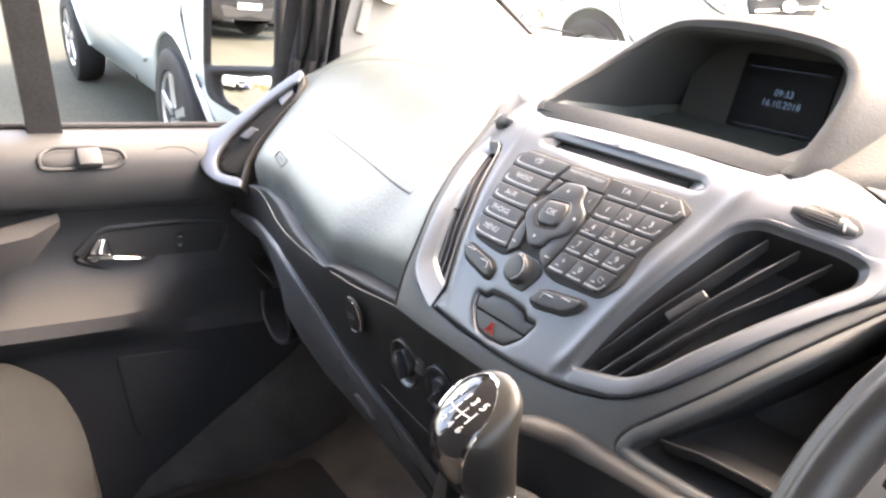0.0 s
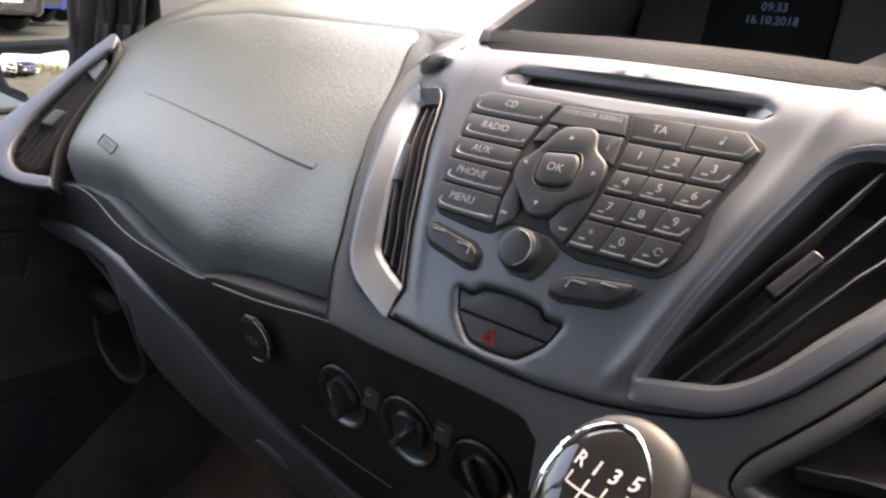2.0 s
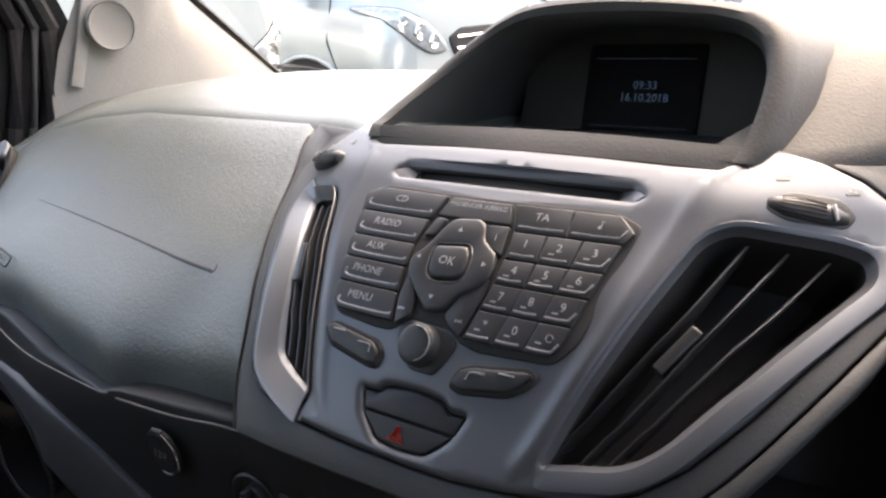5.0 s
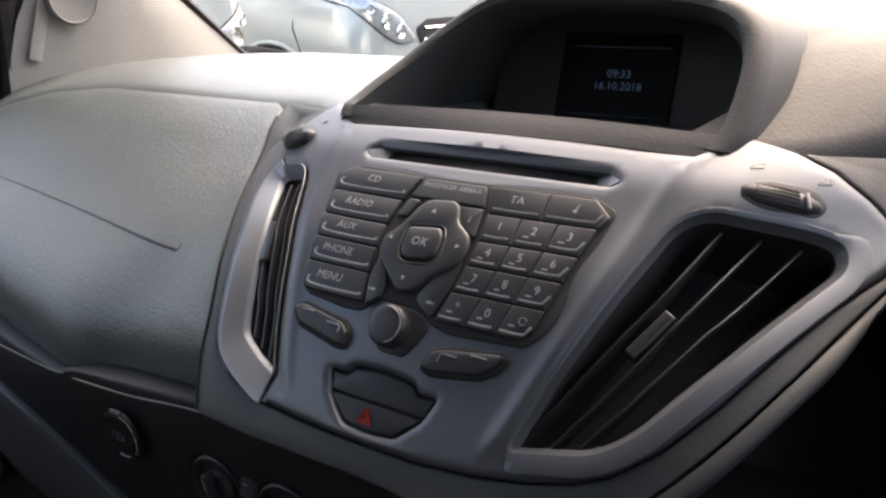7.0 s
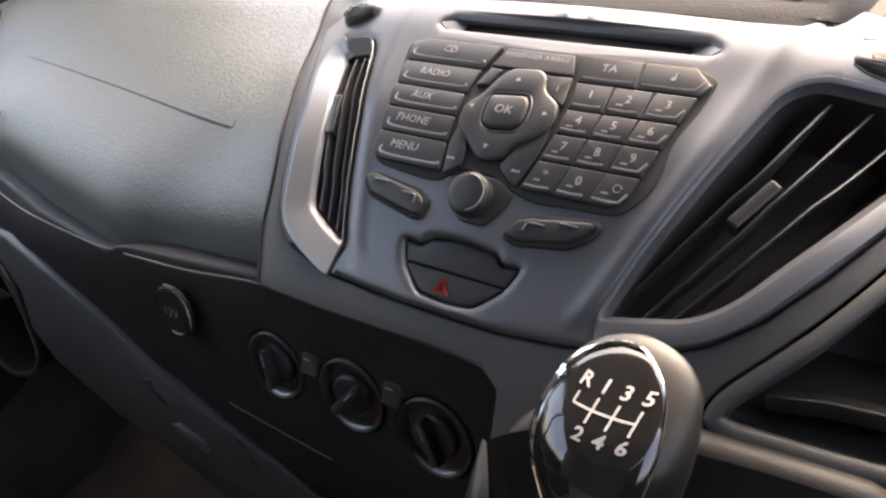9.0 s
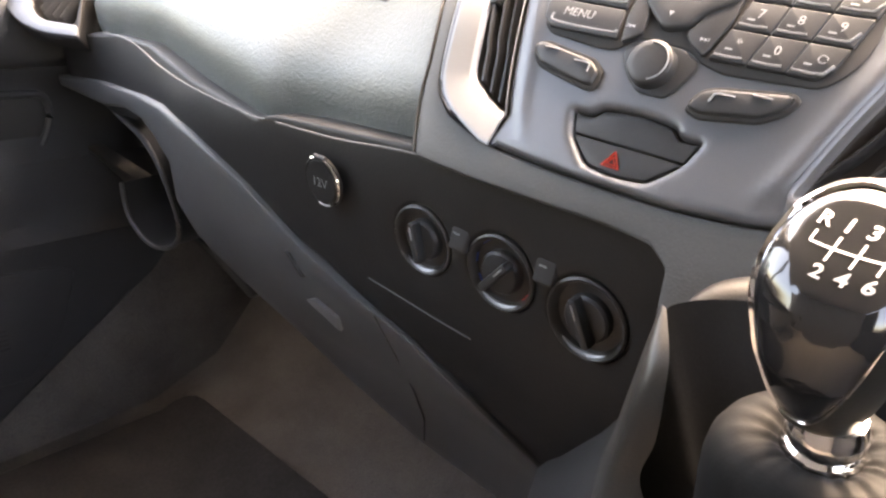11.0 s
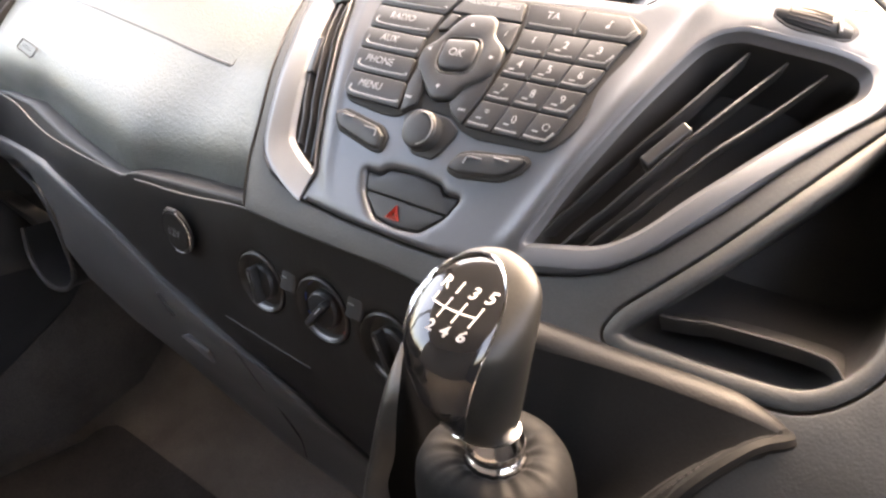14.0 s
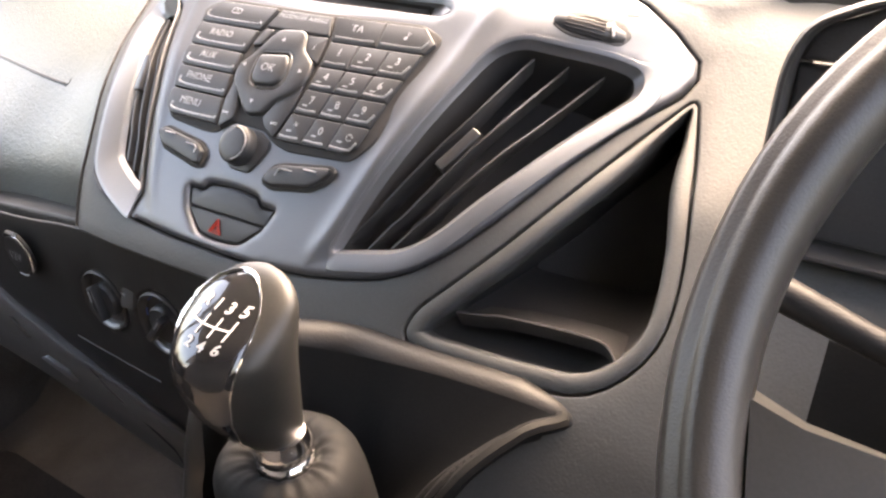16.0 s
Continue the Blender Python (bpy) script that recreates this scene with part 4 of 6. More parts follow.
# ---- heater controls ----
def dial(x, z, r, kind):
    """A heater dial: dark ring, scale marks and a turning grip."""
    d = thing(empty("heater_dial", lower(x, z)), "black rotary heater dial with painted glint on lower edge", "dial", "heater dials")
    ax = Vector((0, -1, -.16)).normalized()
    c = lower(x, z, -.004)
    part("bezel", turned([(r - .0004, -.004), (r + .0002, .0012), (r - .0012, .0024), (r - .0030, .0012), (r * .80, -.0050), (r * .60, -.0062), (.001, -.0062)], c, ax, 40), DARK, d)
    grip = turned([(r * .58, -.006), (r * .56, .0005), (r * .50, .0022), (.0005, .0026)], c, ax, 36)
    g = part("grip", grip, KEY, d)
    u, v = Vector((1, 0, 0)), ax.cross(Vector((1, 0, 0)))
    lean = Matrix.Rotation(radians({0: 12, 1: -40, 2: 25}[kind]), 3, ax)
    m = Matrix((lean @ u, lean @ v, ax)).transposed().to_4x4()
    m.translation = c + ax * .001
    part("pointer", box((-r * .11, -r * .56, 0), (r * .11, r * .60, .0095), .002, m), KEY, g)
    # Tapering pale arc paints the glint on the bowl's lower lip.
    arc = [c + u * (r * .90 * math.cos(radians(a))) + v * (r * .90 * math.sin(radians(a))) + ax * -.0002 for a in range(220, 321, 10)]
    part("bright_edge", tube(arc, [.0003 + .0018 * math.sin(math.pi * i / 10) for i in range(11)], 6), LIT_PALE_SILVER, d, "painted crescent glint")
    for k in range(7):
        a = radians(215 - 250 * k / 6)
        q = c + u * (r * .82 * math.cos(a)) + v * (r * .82 * math.sin(a)) + ax * -.0046
        mat = LEGEND_DIM if kind != 1 else (BLUE if k < 3 else (RED if k > 3 else LEGEND_DIM))
        if kind == 1:
            seg = [c + u * (r * .84 * math.cos(b)) + v * (r * .84 * math.sin(b)) + ax * -.0036 for b in (a - .16, a, a + .16)]
            part("scale_mark", tube(seg, .0009, 5), mat, d)
        else:
            part("scale_mark", turned([(.0002, 0), (.0019, .0001), (.0019, .0005), (.0002, .0006)], q, ax, 8), LEGEND if kind == 2 else mat, d)
    part("pointer_mark", tube([c + ax * .0107 + (lean @ v) * (r * .15), c + ax * .0107 + (lean @ v) * (r * .5)], .0006, 5), LEGEND, g)
    return d


for kind, (x, z, r) in enumerate(DIALS):
    dial(x, z, r, kind)
for x, z in ((-.108, 1.129), (-.038, 1.132)):
    b = thing(empty("fascia_button", lower(x, z)), "small dark push button between heater dials", "button", "fascia buttons")
    part("cap", prism(rounded([(-.008, -.009), (.008, -.009), (.008, .009), (-.008, .009)], .003), Matrix.Translation(lower(x, z, -.004)) @ pose(0, 0, 0, 80, 0, 0), .003, .0015), GAP, b)
    part("sign", bar(0, .005, .006, .0012, lambda u, v, h=0: lower(x + u, z + v, .0015)), LEGEND_DIM, b)

socket = thing(empty("power_socket", lower(-.2405, 1.1315)), "round black 12 volt socket cap with chrome rim", "power socket")
ax = Vector((-.02, -1, -.19)).normalized()
c = lower(-.2405, 1.1315, .0015)
part("cap", turned([(.0205, 0), (.0205, .0026), (.0190, .0042), (.0175, .0036), (.0170, .0046), (.0001, .0050)], c, ax, 40), FASCIA, socket)
v = ax.cross(Vector((1, 0, 0)))
# Chrome rim drawn only along the arc that catches the light.
part("rim", tube([c + ax * .0036 + Vector((.0198 * math.cos(a * math.pi / 24), 0, 0)) + v * (.0198 * math.sin(a * math.pi / 24)) for a in range(-5, 17)], .0012, 6), CHROME, socket, "bright rim")
# Short grey arc paints the second glint, at the rim's foot.
part("rim_foot", tube([c + ax * .0038 + Vector((.0190 * math.cos(radians(a)), 0, 0)) + v * (.0190 * math.sin(radians(a))) for a in range(255, 300, 5)], .0009, 6), GLINT, socket)
part("legend", lettering("12V", .011, lambda a, b, h: c + Vector((a, 0, 0)) + v * b + ax * h, height=.0056), LEGEND_DIM, socket)
part("hinge", tube([c + ax * .003 + Vector((dx, 0, 0)) + v * .020 for dx in (-.006, .006)], .002, 8), DARK, socket)
clip = thing(empty("band_clip", lower(-.275, .985)), "pale plastic clip tab on the grey knee band", "clip")
part("tab", sheet(rounded([(-.297, .996), (-.281, 1.005), (-.255, .996), (-.260, .976)], .003), lambda u, w, h: lower(u, w, h), .008, .002, .0012), LIT_PALE_SILVER, clip)
part("slit", sheet(rounded([(-.304, 1.047), (-.297, 1.047), (-.284, 1.027), (-.291, 1.024)], .002), lambda u, w, h: lower(u, w, h), .0065, .003, .0005), DARK, clip)

# ---- gear lever ----
lever = thing(empty("gear_lever", (.152, .04, 1.15)), "glossy black gear lever with white shift pattern and leather gaiter", "gear lever")
FOOT, HEAD = Vector((.152, .0345, 1.1755)), Vector((.152, .0120, 1.2705))
axis = (HEAD - FOOT).normalized()
side, back = Vector((1, 0, 0)), axis.cross(Vector((1, 0, 0)))
back = -back if back.y > 0 else back
KZ = [1.1755, 1.183, 1.19, 1.205, 1.22, 1.228, 1.234, 1.2413, 1.2508, 1.2557, 1.2600, 1.2627, 1.2640]
KF = [.0195, .0120, .0055, -.0065, -.0130, -.0135, -.0115, -.0052, .0078, .0148, .0210, .0262, .0300]
KB = [.0495, .0482, .0465, .0435, .0405, .0390, .0382, .0376, .0372, .0368, .0360, .0345, .0330]
KX = [.0136, .0158, .0180, .0220, .0251, .0263, .0267, .0264, .0243, .0212, .0161, .0098, .003]


def knob_z(s):
    return 1.1755 + .0885 * s


def knob_point(a, s, h=0.0):
    """A point on the knob: a degrees round from its right side towards the driver, s from foot to head."""
    z = knob_z(s)
    f, b, hx = (float(np.interp(z, KZ, q)) for q in (KF, KB, KX))
    c, d = math.cos(radians(a)), math.sin(radians(a))
    slope = (float(np.interp(z + .002, KZ, KX)) - float(np.interp(z - .002, KZ, KX))) / .004
    rise = (float(np.interp(z + .002, KZ, KF)) - float(np.interp(z - .002, KZ, KF))) / .004 if d > 0 else .3 * -slope
    n = Vector((c, -d, -slope * abs(c) + rise * max(d, 0))).normalized()
    return Vector((.1474 + hx * c, (f + b) / 2 - (b - f) / 2 * d, z)) + n * h


ss = [0, .03, .08, .15, .22, .30, .38, .46, .53, .59, .63, .655, .675, .70, .74, .78, .82, .86, .90, .935, .96, .98, .99, 1.0]
knob_bm = loft([[knob_point(a, s) for a in range(0, 360, 8)] for s in ss], True, True)
knob = part("knob", knob_bm, KNOB, lever, "dark soft-touch knob body", sharp=60)


def face_edge(t):
    """The outline of the glossy face, as (angle, height) on the knob; t from 0 to 1."""
    a = 2 * math.pi * t
    c, s = math.cos(a), math.sin(a)
    c, s = math.copysign(abs(c) ** .62, c), math.copysign(abs(s) ** .80, s)
    return 101 + 65 * c * (.80 + .20 * s), .52 + .455 * s


rows = []
for k in range(13):
    f = k / 12
    row = []
    for i in range(64):
        a, s = face_edge(i / 64)
        row.append(knob_point(101 + (a - 101) * f, .60 + (s - .60) * f, .0010 if f < .99 else .0002))
    rows.append(row)
plate = part("gloss_face", loft([r + [r[0]] for r in rows]), GLOSS, knob, "glossy black face", sharp=60)
part("face_trim", tube([knob_point(*face_edge(i / 96), .0005) for i in range(96)], [.0004 + .0014 * max(0, math.cos(2 * math.pi * (i / 96 - .06))) ** .8 for i in range(96)], 6, True), CHROME, knob, "thin chrome trim line")


def on_knob(u, w, h=0.0):
    """Lays the shift pattern on the sloping upper part of the glossy face."""
    z = 1.2455 + w * .62
    x = .1462 + u * .95 + .10 * w
    f, b, hx = (float(np.interp(z, KZ, q)) for q in (KF, KB, KX))
    c = min(max((x - .1474) / hx, -.97), .97)
    a = math.degrees(math.acos(c))
    return knob_point(a, (z - 1.1755) / .0885, .0014 + h)


def pattern_place(u0, w0):
    return lambda u, w, h=0.0: on_knob(u0 + u, w0 + w, h)


cols = (-.0112, -.0036, .0038, .0112)
for word, u0, w0 in (("R", cols[0], .0093), ("1", cols[1], .0093), ("3", cols[2], .0093), ("5", cols[3], .0093), ("2", cols[1], -.0093), ("4", cols[2], -.0093), ("6", cols[3], -.0093)):
    part("shift_number", lettering(word, .0076, pattern_place(u0, w0), weight=.0002), WHITE, plate)
gate = bar(cols[0], .0022, .0009, .0044, on_knob)
for u0 in cols[1:]:
    for w0 in (-.0036, -.0012, .0012, .0036):
        add_to(gate, bar(u0, w0, .0009, .0024, on_knob))
for k in range(12):
    u0 = cols[0] + (cols[3] - cols[0]) * (k + .5) / 12
    add_to(gate, bar(u0, 0, (cols[3] - cols[0]) / 12, .0009, on_knob))
part("shift_gate", gate, WHITE, plate)
part("collar", turned([(.0105, -.018), (.0138, -.018), (.0150, -.0155), (.0146, -.012), (.0128, -.010), (.0142, -.007), (.0144, -.003), (.0130, 0), (.0120, .003)], FOOT, axis, 40), CHROME, lever, "shiny chrome collar")

# leather gaiter: a gathered cuff under the collar, and a bag out to the stitched border
c0 = FOOT - axis * .013
rows = []
for r, h, k in ((.0135, -.004, 0), (.0150, -.0004, .6), (.0180, .0016, 1), (.0220, .0024, .8), (.0265, .0020, .5), (.0310, -.0002, .3), (.0350, -.0050, .2), (.0378, -.0110, .1), (.0395, -.0200, .1), (.0405, -.0320, .1), (.0415, -.050, .1), (.0430, -.080, 0), (.046, -.16, 0)):
    row = []
    for a in [2 * math.pi * i / 120 for i in range(120)]:
        crease = .5 * math.sin(15 * a + 1.7 * math.sin(2 * a)) + .35 * math.sin(23 * a + 2 * math.sin(3 * a) + 90 * h)
        slump = .05 * math.sin(2 * a + 1 + 30 * h) + .03 * math.sin(3 * a + 40 * h)
        row.append(c0 + axis * (h + k * .0009 * crease) + side * (r * (1 + slump * min(1, (r - .0135) * 90)) * math.cos(a)) + back * (r * (1 + slump * min(1, (r - .0135) * 90)) * math.sin(a)))
    rows.append(row)
cuff = part("cuff", loft([r + [r[0]] for r in rows]), LEATHER, lever, "gathered leather cuff", sharp=80)
N = 72
border = smooth_loop([(.252, .132, 1.175), (.20, .124, 1.180), (.150, .108, 1.184), (.105, .086, 1.187), (.0755, .0675, 1.1800), (.0705, .059, 1.165), (.0695, .053, 1.12), (.070, .048, 1.06), (.075, .03, .99), (.12, -.01, .97), (.17, -.01, .97), (.20, .04, .99), (.205, .055, 1.06), (.212, .062, 1.12), (.226, .078, 1.158), (.243, .106, 1.176)], 8)
border = [border[int(i * len(border) / N)] for i in range(N)]
core = Vector((.152, .052, 1.115))
rows = []
for f in [i / 12 for i in range(13)]:
    row = []
    for b in border:
        b = Vector(b)
        d = b - core
        flat = Vector((d.x, d.y, 0)).normalized()
        p = (core + flat * .040 + Vector((0, 0, min(d.z, 0) * .8))).lerp(b, f ** 2.4)
        ang = math.atan2(d.y, d.x)
        p += flat * (.0025 * math.sin(9 * ang) * math.sin(math.pi * f)) + Vector((0, 0, -.012 * math.sin(math.pi * f ** .8) * (1 - f)))
        row.append(p)
    rows.append(row)
gaiter = part("gaiter", loft([r + [r[0]] for r in rows]), LEATHER, lever, "creased black leather gaiter")
for lo, r in ((0, .0042), (.095, .0036), (.19, .0022)):
    part("piping", tube([Vector(b).lerp(core, lo) + Vector((0, 0, .001 - lo * .01)) for b in border[int(.66 * N):] + border[:1]], r, 8), LEATHER, gaiter)
for i in range(100, 150):
    t = i / 150 * N
    a, b = Vector(border[int(t) % N]), Vector(border[(int(t) + 1) % N])
    p = a.lerp(b, t - int(t))
    q = p.lerp(core, .10) + Vector((0, -.001, .0034))
    w = (b - a).normalized() * .0014
    if q.z > 1.04:
        part("stitch", tube([q - w, q + w], .0005, 4), DARK, gaiter, smooth=False)
# the fold that falls from the left corner of the gaiter
fold = [[(.0690, .0660, 1.1775), (.0700, .0645, 1.1780), (.0725, .0635, 1.1775)], [(.0700, .0560, 1.1600), (.0765, .0470, 1.1640), (.0855, .0460, 1.1660)], [(.0700, .0500, 1.1400), (.0790, .0385, 1.1460), (.0900, .0400, 1.1500)],
        [(.0672, .0500, 1.1150), (.0780, .0360, 1.1220), (.0915, .0390, 1.1280)], [(.0645, .0490, 1.0950), (.0765, .0350, 1.1000), (.0890, .0385, 1.1080)], [(.0650, .0480, 1.0500), (.0800, .0300, 1.0600), (.1000, .0360, 1.0850)], [(.0680, .0470, 1.0000), (.0850, .0260, 1.0000), (.1050, .0300, 1.0200)]]
# Lighter leather than the gaiter's paints the light on this fold.
part("corner_fold", loft(list(zip(*[smooth_loop(line_, 5, False) for line_ in zip(*[smooth_loop(row, 5, False) for row in fold])]))), RIMLEATHER, gaiter)

# leather roll between the gaiter and the dashboard
shoulder = thing(empty("lever_housing", (.15, .10, 1.1)), "dark rolled edge behind the gear lever gaiter", "console housing")
edge_pts = smooth_loop([(.074, .080, 1.172), (.085, .100, 1.178), (.1135, .1245, 1.1755), (.150, .1285, 1.1750), (.1834, .1325, 1.1745), (.2137, .1370, 1.1735), (.2400, .1410, 1.1715), (.256, .1435, 1.169)], 6, False)
n_ = len(edge_pts)
part("roll", tube([Vector(p) + Vector((0, .004, -.0045)) for p in edge_pts], [.003 + .0105 * min(1, i / 8) * min(1, (n_ - 1 - i) / 10) for i in range(n_)], 18), FASCIA, shoulder)
part("back_wall", loft([[Vector(p) + Vector((0, .012, -.004)) for p in edge_pts], [Vector(p) + Vector((0, .02, -.12)) for p in edge_pts]]), DARK, shoulder)

# ---- open cubby beside the centre panel ----
cubby = thing(empty("cubby", face(.22, 1.2)), "triangular open storage cubby in the dashboard", "storage cubby")
def cubby_ring(d):
    """The cubby's outline moved inwards by d, less so in its narrow upper tip."""
    out = []
    for a, b in zip(CUBBY, offset_poly(CUBBY, d)):
        k = 1 - .72 * sstep(1.285, 1.318, a[1])
        out.append((a[0] + (b[0] - a[0]) * k, a[1] + (b[1] - a[1]) * k))
    return out


rim = [(cubby_ring(d), h) for d, h in ((.0006, -.006), (.0008, -.0008), (.0018, .0000), (.0050, .0003), (.0078, .0002), (.0094, -.0010), (.0103, -.0045), (.0108, -.014))]
rb = loft([[face(x, z, h) for x, z in lp] + [face(*lp[0], h)] for lp, h in rim])
part("rim", rb, SURROUND, cubby)
deep = [(cubby_ring(.0108), -.013)]
well = [[face(x, z, -.013) for x, z in deep[0][0]]]
for dy, k in ((.035, .95), (.075, .9), (.10, .86)):
    cx, cz = .228, 1.225
    well.append([Vector((cx + (p.x - cx) * k, p.y + dy * (1.15 - .5 * (p.z - 1.19) / .12), cz + (p.z - cz) * k)) for p in well[0]])
wb = loft([r + [r[0]] for r in well])
wb.faces.new([wb.verts.new(p) for p in well[-1]])
part("well", wb, DARK, cubby)
tray = smooth_loop([(.172, .156, 1.2020), (.1877, .160, 1.2032), (.1976, .163, 1.2044), (.2237, .168, 1.2047), (.2433, .172, 1.2039), (.2548, .172, 1.2030), (.2610, .169, 1.2005), (.2665, .164, 1.1965)], 5, False)
part("tray_floor", loft([[Vector(p) + Vector((0, dy, dz)) for p in tray] for dy, dz in ((.008, -.012), (.0008, -.0022), (.0002, -.0008), (.0010, 0), (.0025, -.0004), (.010, -.006), (.045, -.014))]), DARK, cubby)

# ---- passenger-side corner vent ----
corner = thing(empty("corner_vent", (-.79, .2, 1.15)), "triangular black corner air vent in silver frame", "air vent")
T, L, B = Vector((-.816, .3195, 1.331)), Vector((-.842, .155, 1.180)), Vector((-.712, .176, 1.152))
cu = (B - L).normalized()
cn = cu.cross(T - L).normalized()
cn = -cn if cn.y > 0 else cn
cv = cn.cross(cu)
cv = -cv if cv.z < 0 else cv
cp = lambda a, b, h=0.0: L + cu * a + cv * b + cn * h
tx, ty = (T - L).dot(cu), (T - L).dot(cv)
frame_out = rounded([(-.020, .054), (-.021, .012), (.003, -.010), (.042, -.022), (.084, -.018), (.1344, .0005), (.1215, .0125), (.0935, .0420), (.0820, .0650), (.0730, .0950), (.0680, .1320), (.0660, .1560), (.0600, .1800), (.0440, .2080), (.026, .2200), (.0190, .2200), (.0060, .1750), (.0010, .1313), (-.0090, .0859)], [.02, .02, .02, .02, .02, .003, .004, .01, .01, .01, .01, .01, .01, .01, .004, .004, .02, .02, .02], 4)
frame_in = rounded([(.0170, .0560), (.0210, .0343), (.0311, .0102), (.0496, -.0002), (.0720, -.0037), (.1160, .0095), (.0905, .0400), (.0790, .0640), (.0700, .0945), (.0650, .1320), (.0630, .1560), (.0565, .1790), (.0420, .1960), (.0337, .1900), (.0198, .1384), (.0157, .0761)], [.02, .01, .01, .01, .01, .003, .01, .01, .01, .01, .01, .01, .004, .004, .02, .02], 4)
part("frame", sheet(frame_out, cp, .0020, -.02, .0010, holes=[frame_in], hole_depth=-.012), FASCIA, corner, "dark inner rim")
strip_ = rounded([(.0330, .2150), (.0260, .2200), (.0190, .2200), (.0060, .1750), (.0010, .1313), (-.0090, .0859), (-.020, .054), (-.021, .012), (.003, -.010), (.042, -.022), (.084, -.018), (.1344, .0005), (.1195, .0118), (.0720, -.0037), (.0496, -.0002), (.0311, .0102), (.0210, .0343), (.0170, .0560), (.0157, .0761), (.0198, .1384), (.0337, .1900), (.0400, .1990)],
                 [.003, .003, .004, .02, .02, .02, .02, .02, .02, .02, .02, .003, .003, .01, .01, .01, .01, .02, .02, .02, .006, .004], 4)
part("strip", sheet(strip_, cp, .0065, -.004, .0018), SILVER, corner, "silver strip with a short foot")
wl = loft([[cp(x, y, h) for x, y in frame_in] + [cp(*frame_in[0], h)] for h in (-.004, -.04)])
wl.faces.new([wl.verts.new(cp(x, y, -.04)) for x, y in frame_in])
part("well", wl, FASCIA, corner)
for i in range(6):
    t = (i + .6) / 6.4
    a, b = Vector((.012 + .075 * t, .034 - .030 * min(1, 2 * t) + .012 * max(0, 2 * t - 1))), Vector((.022 + .030 * t, .186 - .022 * t))
    pts = [a.lerp(b, k / 5) for k in range(6)]
    part("slat", loft([[cp(p.x + dx, p.y, h) for dx, h in ((-.001, -.006), (0, -.004), (.001, -.006), (.001, -.024), (-.001, -.024))] for p in pts], True), KEY, corner)
mv = Vector((.042, .078))
part("tab", sheet(rounded([(mv.x - .010, mv.y - .014), (mv.x + .010, mv.y - .010), (mv.x + .012, mv.y + .016), (mv.x - .008, mv.y + .012)], .003), cp, .002, -.02, .0015), DARK, corner)
part("corner_block", sheet(rounded([(.018, .158), (.046, .150), (.040, .182), (.024, .188)], .003), cp, -.001, -.02, .002), SILVER, corner)

# ---- passenger door ----
door = thing(empty("door_1", (-.9, 0, .6)), "grey moulded passenger door with chrome handle, closed", "door", kind="structure")
def door_x(y, z):
    prof = [(.45, -.87), (.60, -.865), (.80, -.858), (.855, -.845), (.885, -.805), (.91, -.795), (.93, -.81), (.96, -.865), (1.00, -.885), (1.06, -.885), (1.088, -.868), (1.105, -.838), (1.15, -.826), (1.185, -.832), (1.203, -.850), (1.213, -.885), (1.216, -.93)]
    x = float(np.interp(z, [p[0] for p in prof], [p[1] for p in prof]))
    arm = sstep(.16, .0, y)
    if .86 < z < .97:
        x = x * arm + (-.86) * (1 - arm)
    return x
zz = [.45, .55, .65, .75, .80, .83, .85, .865, .88, .89, .90, .91, .92, .93, .945, .96, .98, 1.0, 1.03, 1.06, 1.075, 1.085, 1.092, 1.10, 1.11, 1.13, 1.15, 1.17, 1.185, 1.195, 1.203, 1.209, 1.213, 1.215]
yy = [-.95 + .035 * i for i in range(41)]
topz = [z for z in zz if z >= 1.092]
dp = lambda y, z, h=0.0: Vector((door_x(y, z) + h, y, z))
part("lower_panel", sheet([(-.95, .45), (.02, .50), (.06, .55), (.20, .66), (.34, .765), (.42, .86), (.45, .95), (.45, 1.0925), (-.95, 1.0925)], dp, 0, -.03, .006, step=.022), DOORP, door)
part("upper_panel", loft([[Vector((door_x(y, z), y, z)) for y in yy] for z in topz]), DOORT, door)
part("sill_seal", tube([(-.915, y, 1.2185) for y in (-.95, -.4, 0, .2, .42)], .006, 8), RUBBER, door)
part("outer_skin", box((-.99, -.95, .40), (-.955, .48, 1.20), .01), VAN_WHITE, door)
plate = rounded([(-.046, 1.004), (.020, .978), (.095, .960), (.160, .963), (.190, .985), (.203, 1.020), (.198, 1.049), (.09, 1.052), (-.005, 1.048)], [.012, .02, .02, .02, .015, .015, .012, .02, .012], 4)
recess = sheet(plate, lambda y, z, h: Vector((-.884 + h, y, z)), .003, -.01, .002)
part("handle_recess", recess, GAP, door)
part("recess_rim", tube([Vector((-.880, y, z)) for y, z in offset_poly(plate, -.004)], .0055, 8, True), DOORP, door)
grip = [Vector((-.876, -.030, 1.006)), Vector((-.868, -.012, 1.006)), Vector((-.866, .02, 1.003)), Vector((-.866, .05, .999)), Vector((-.868, .078, .997))]
hd = part("door_handle", tube(grip, [.005, .0085, .0075, .006, .003], 10, False, .7), CHROME, door, "chrome door handle")
part("handle_root", loft([[Vector((-.876, -.035, 1.003)), Vector((-.866, -.020, .999)), Vector((-.866, .006, 1.004)), Vector((-.876, .012, 1.008))], [Vector((-.878, -.012, 1.034)), Vector((-.870, -.006, 1.036)), Vector((-.870, .002, 1.034)), Vector((-.878, .006, 1.030))]], True, True), CHROME, hd)
for z in (1.012, 1.028):
    part("lock_button", box((-.882, .118, z - .004), (-.876, .130, z + .004), .002), KEY, door)
    part("lock_sign", box((-.8765, .121, z - .0015), (-.8755, .127, z + .0015), .0003), LEGEND_DIM, door)
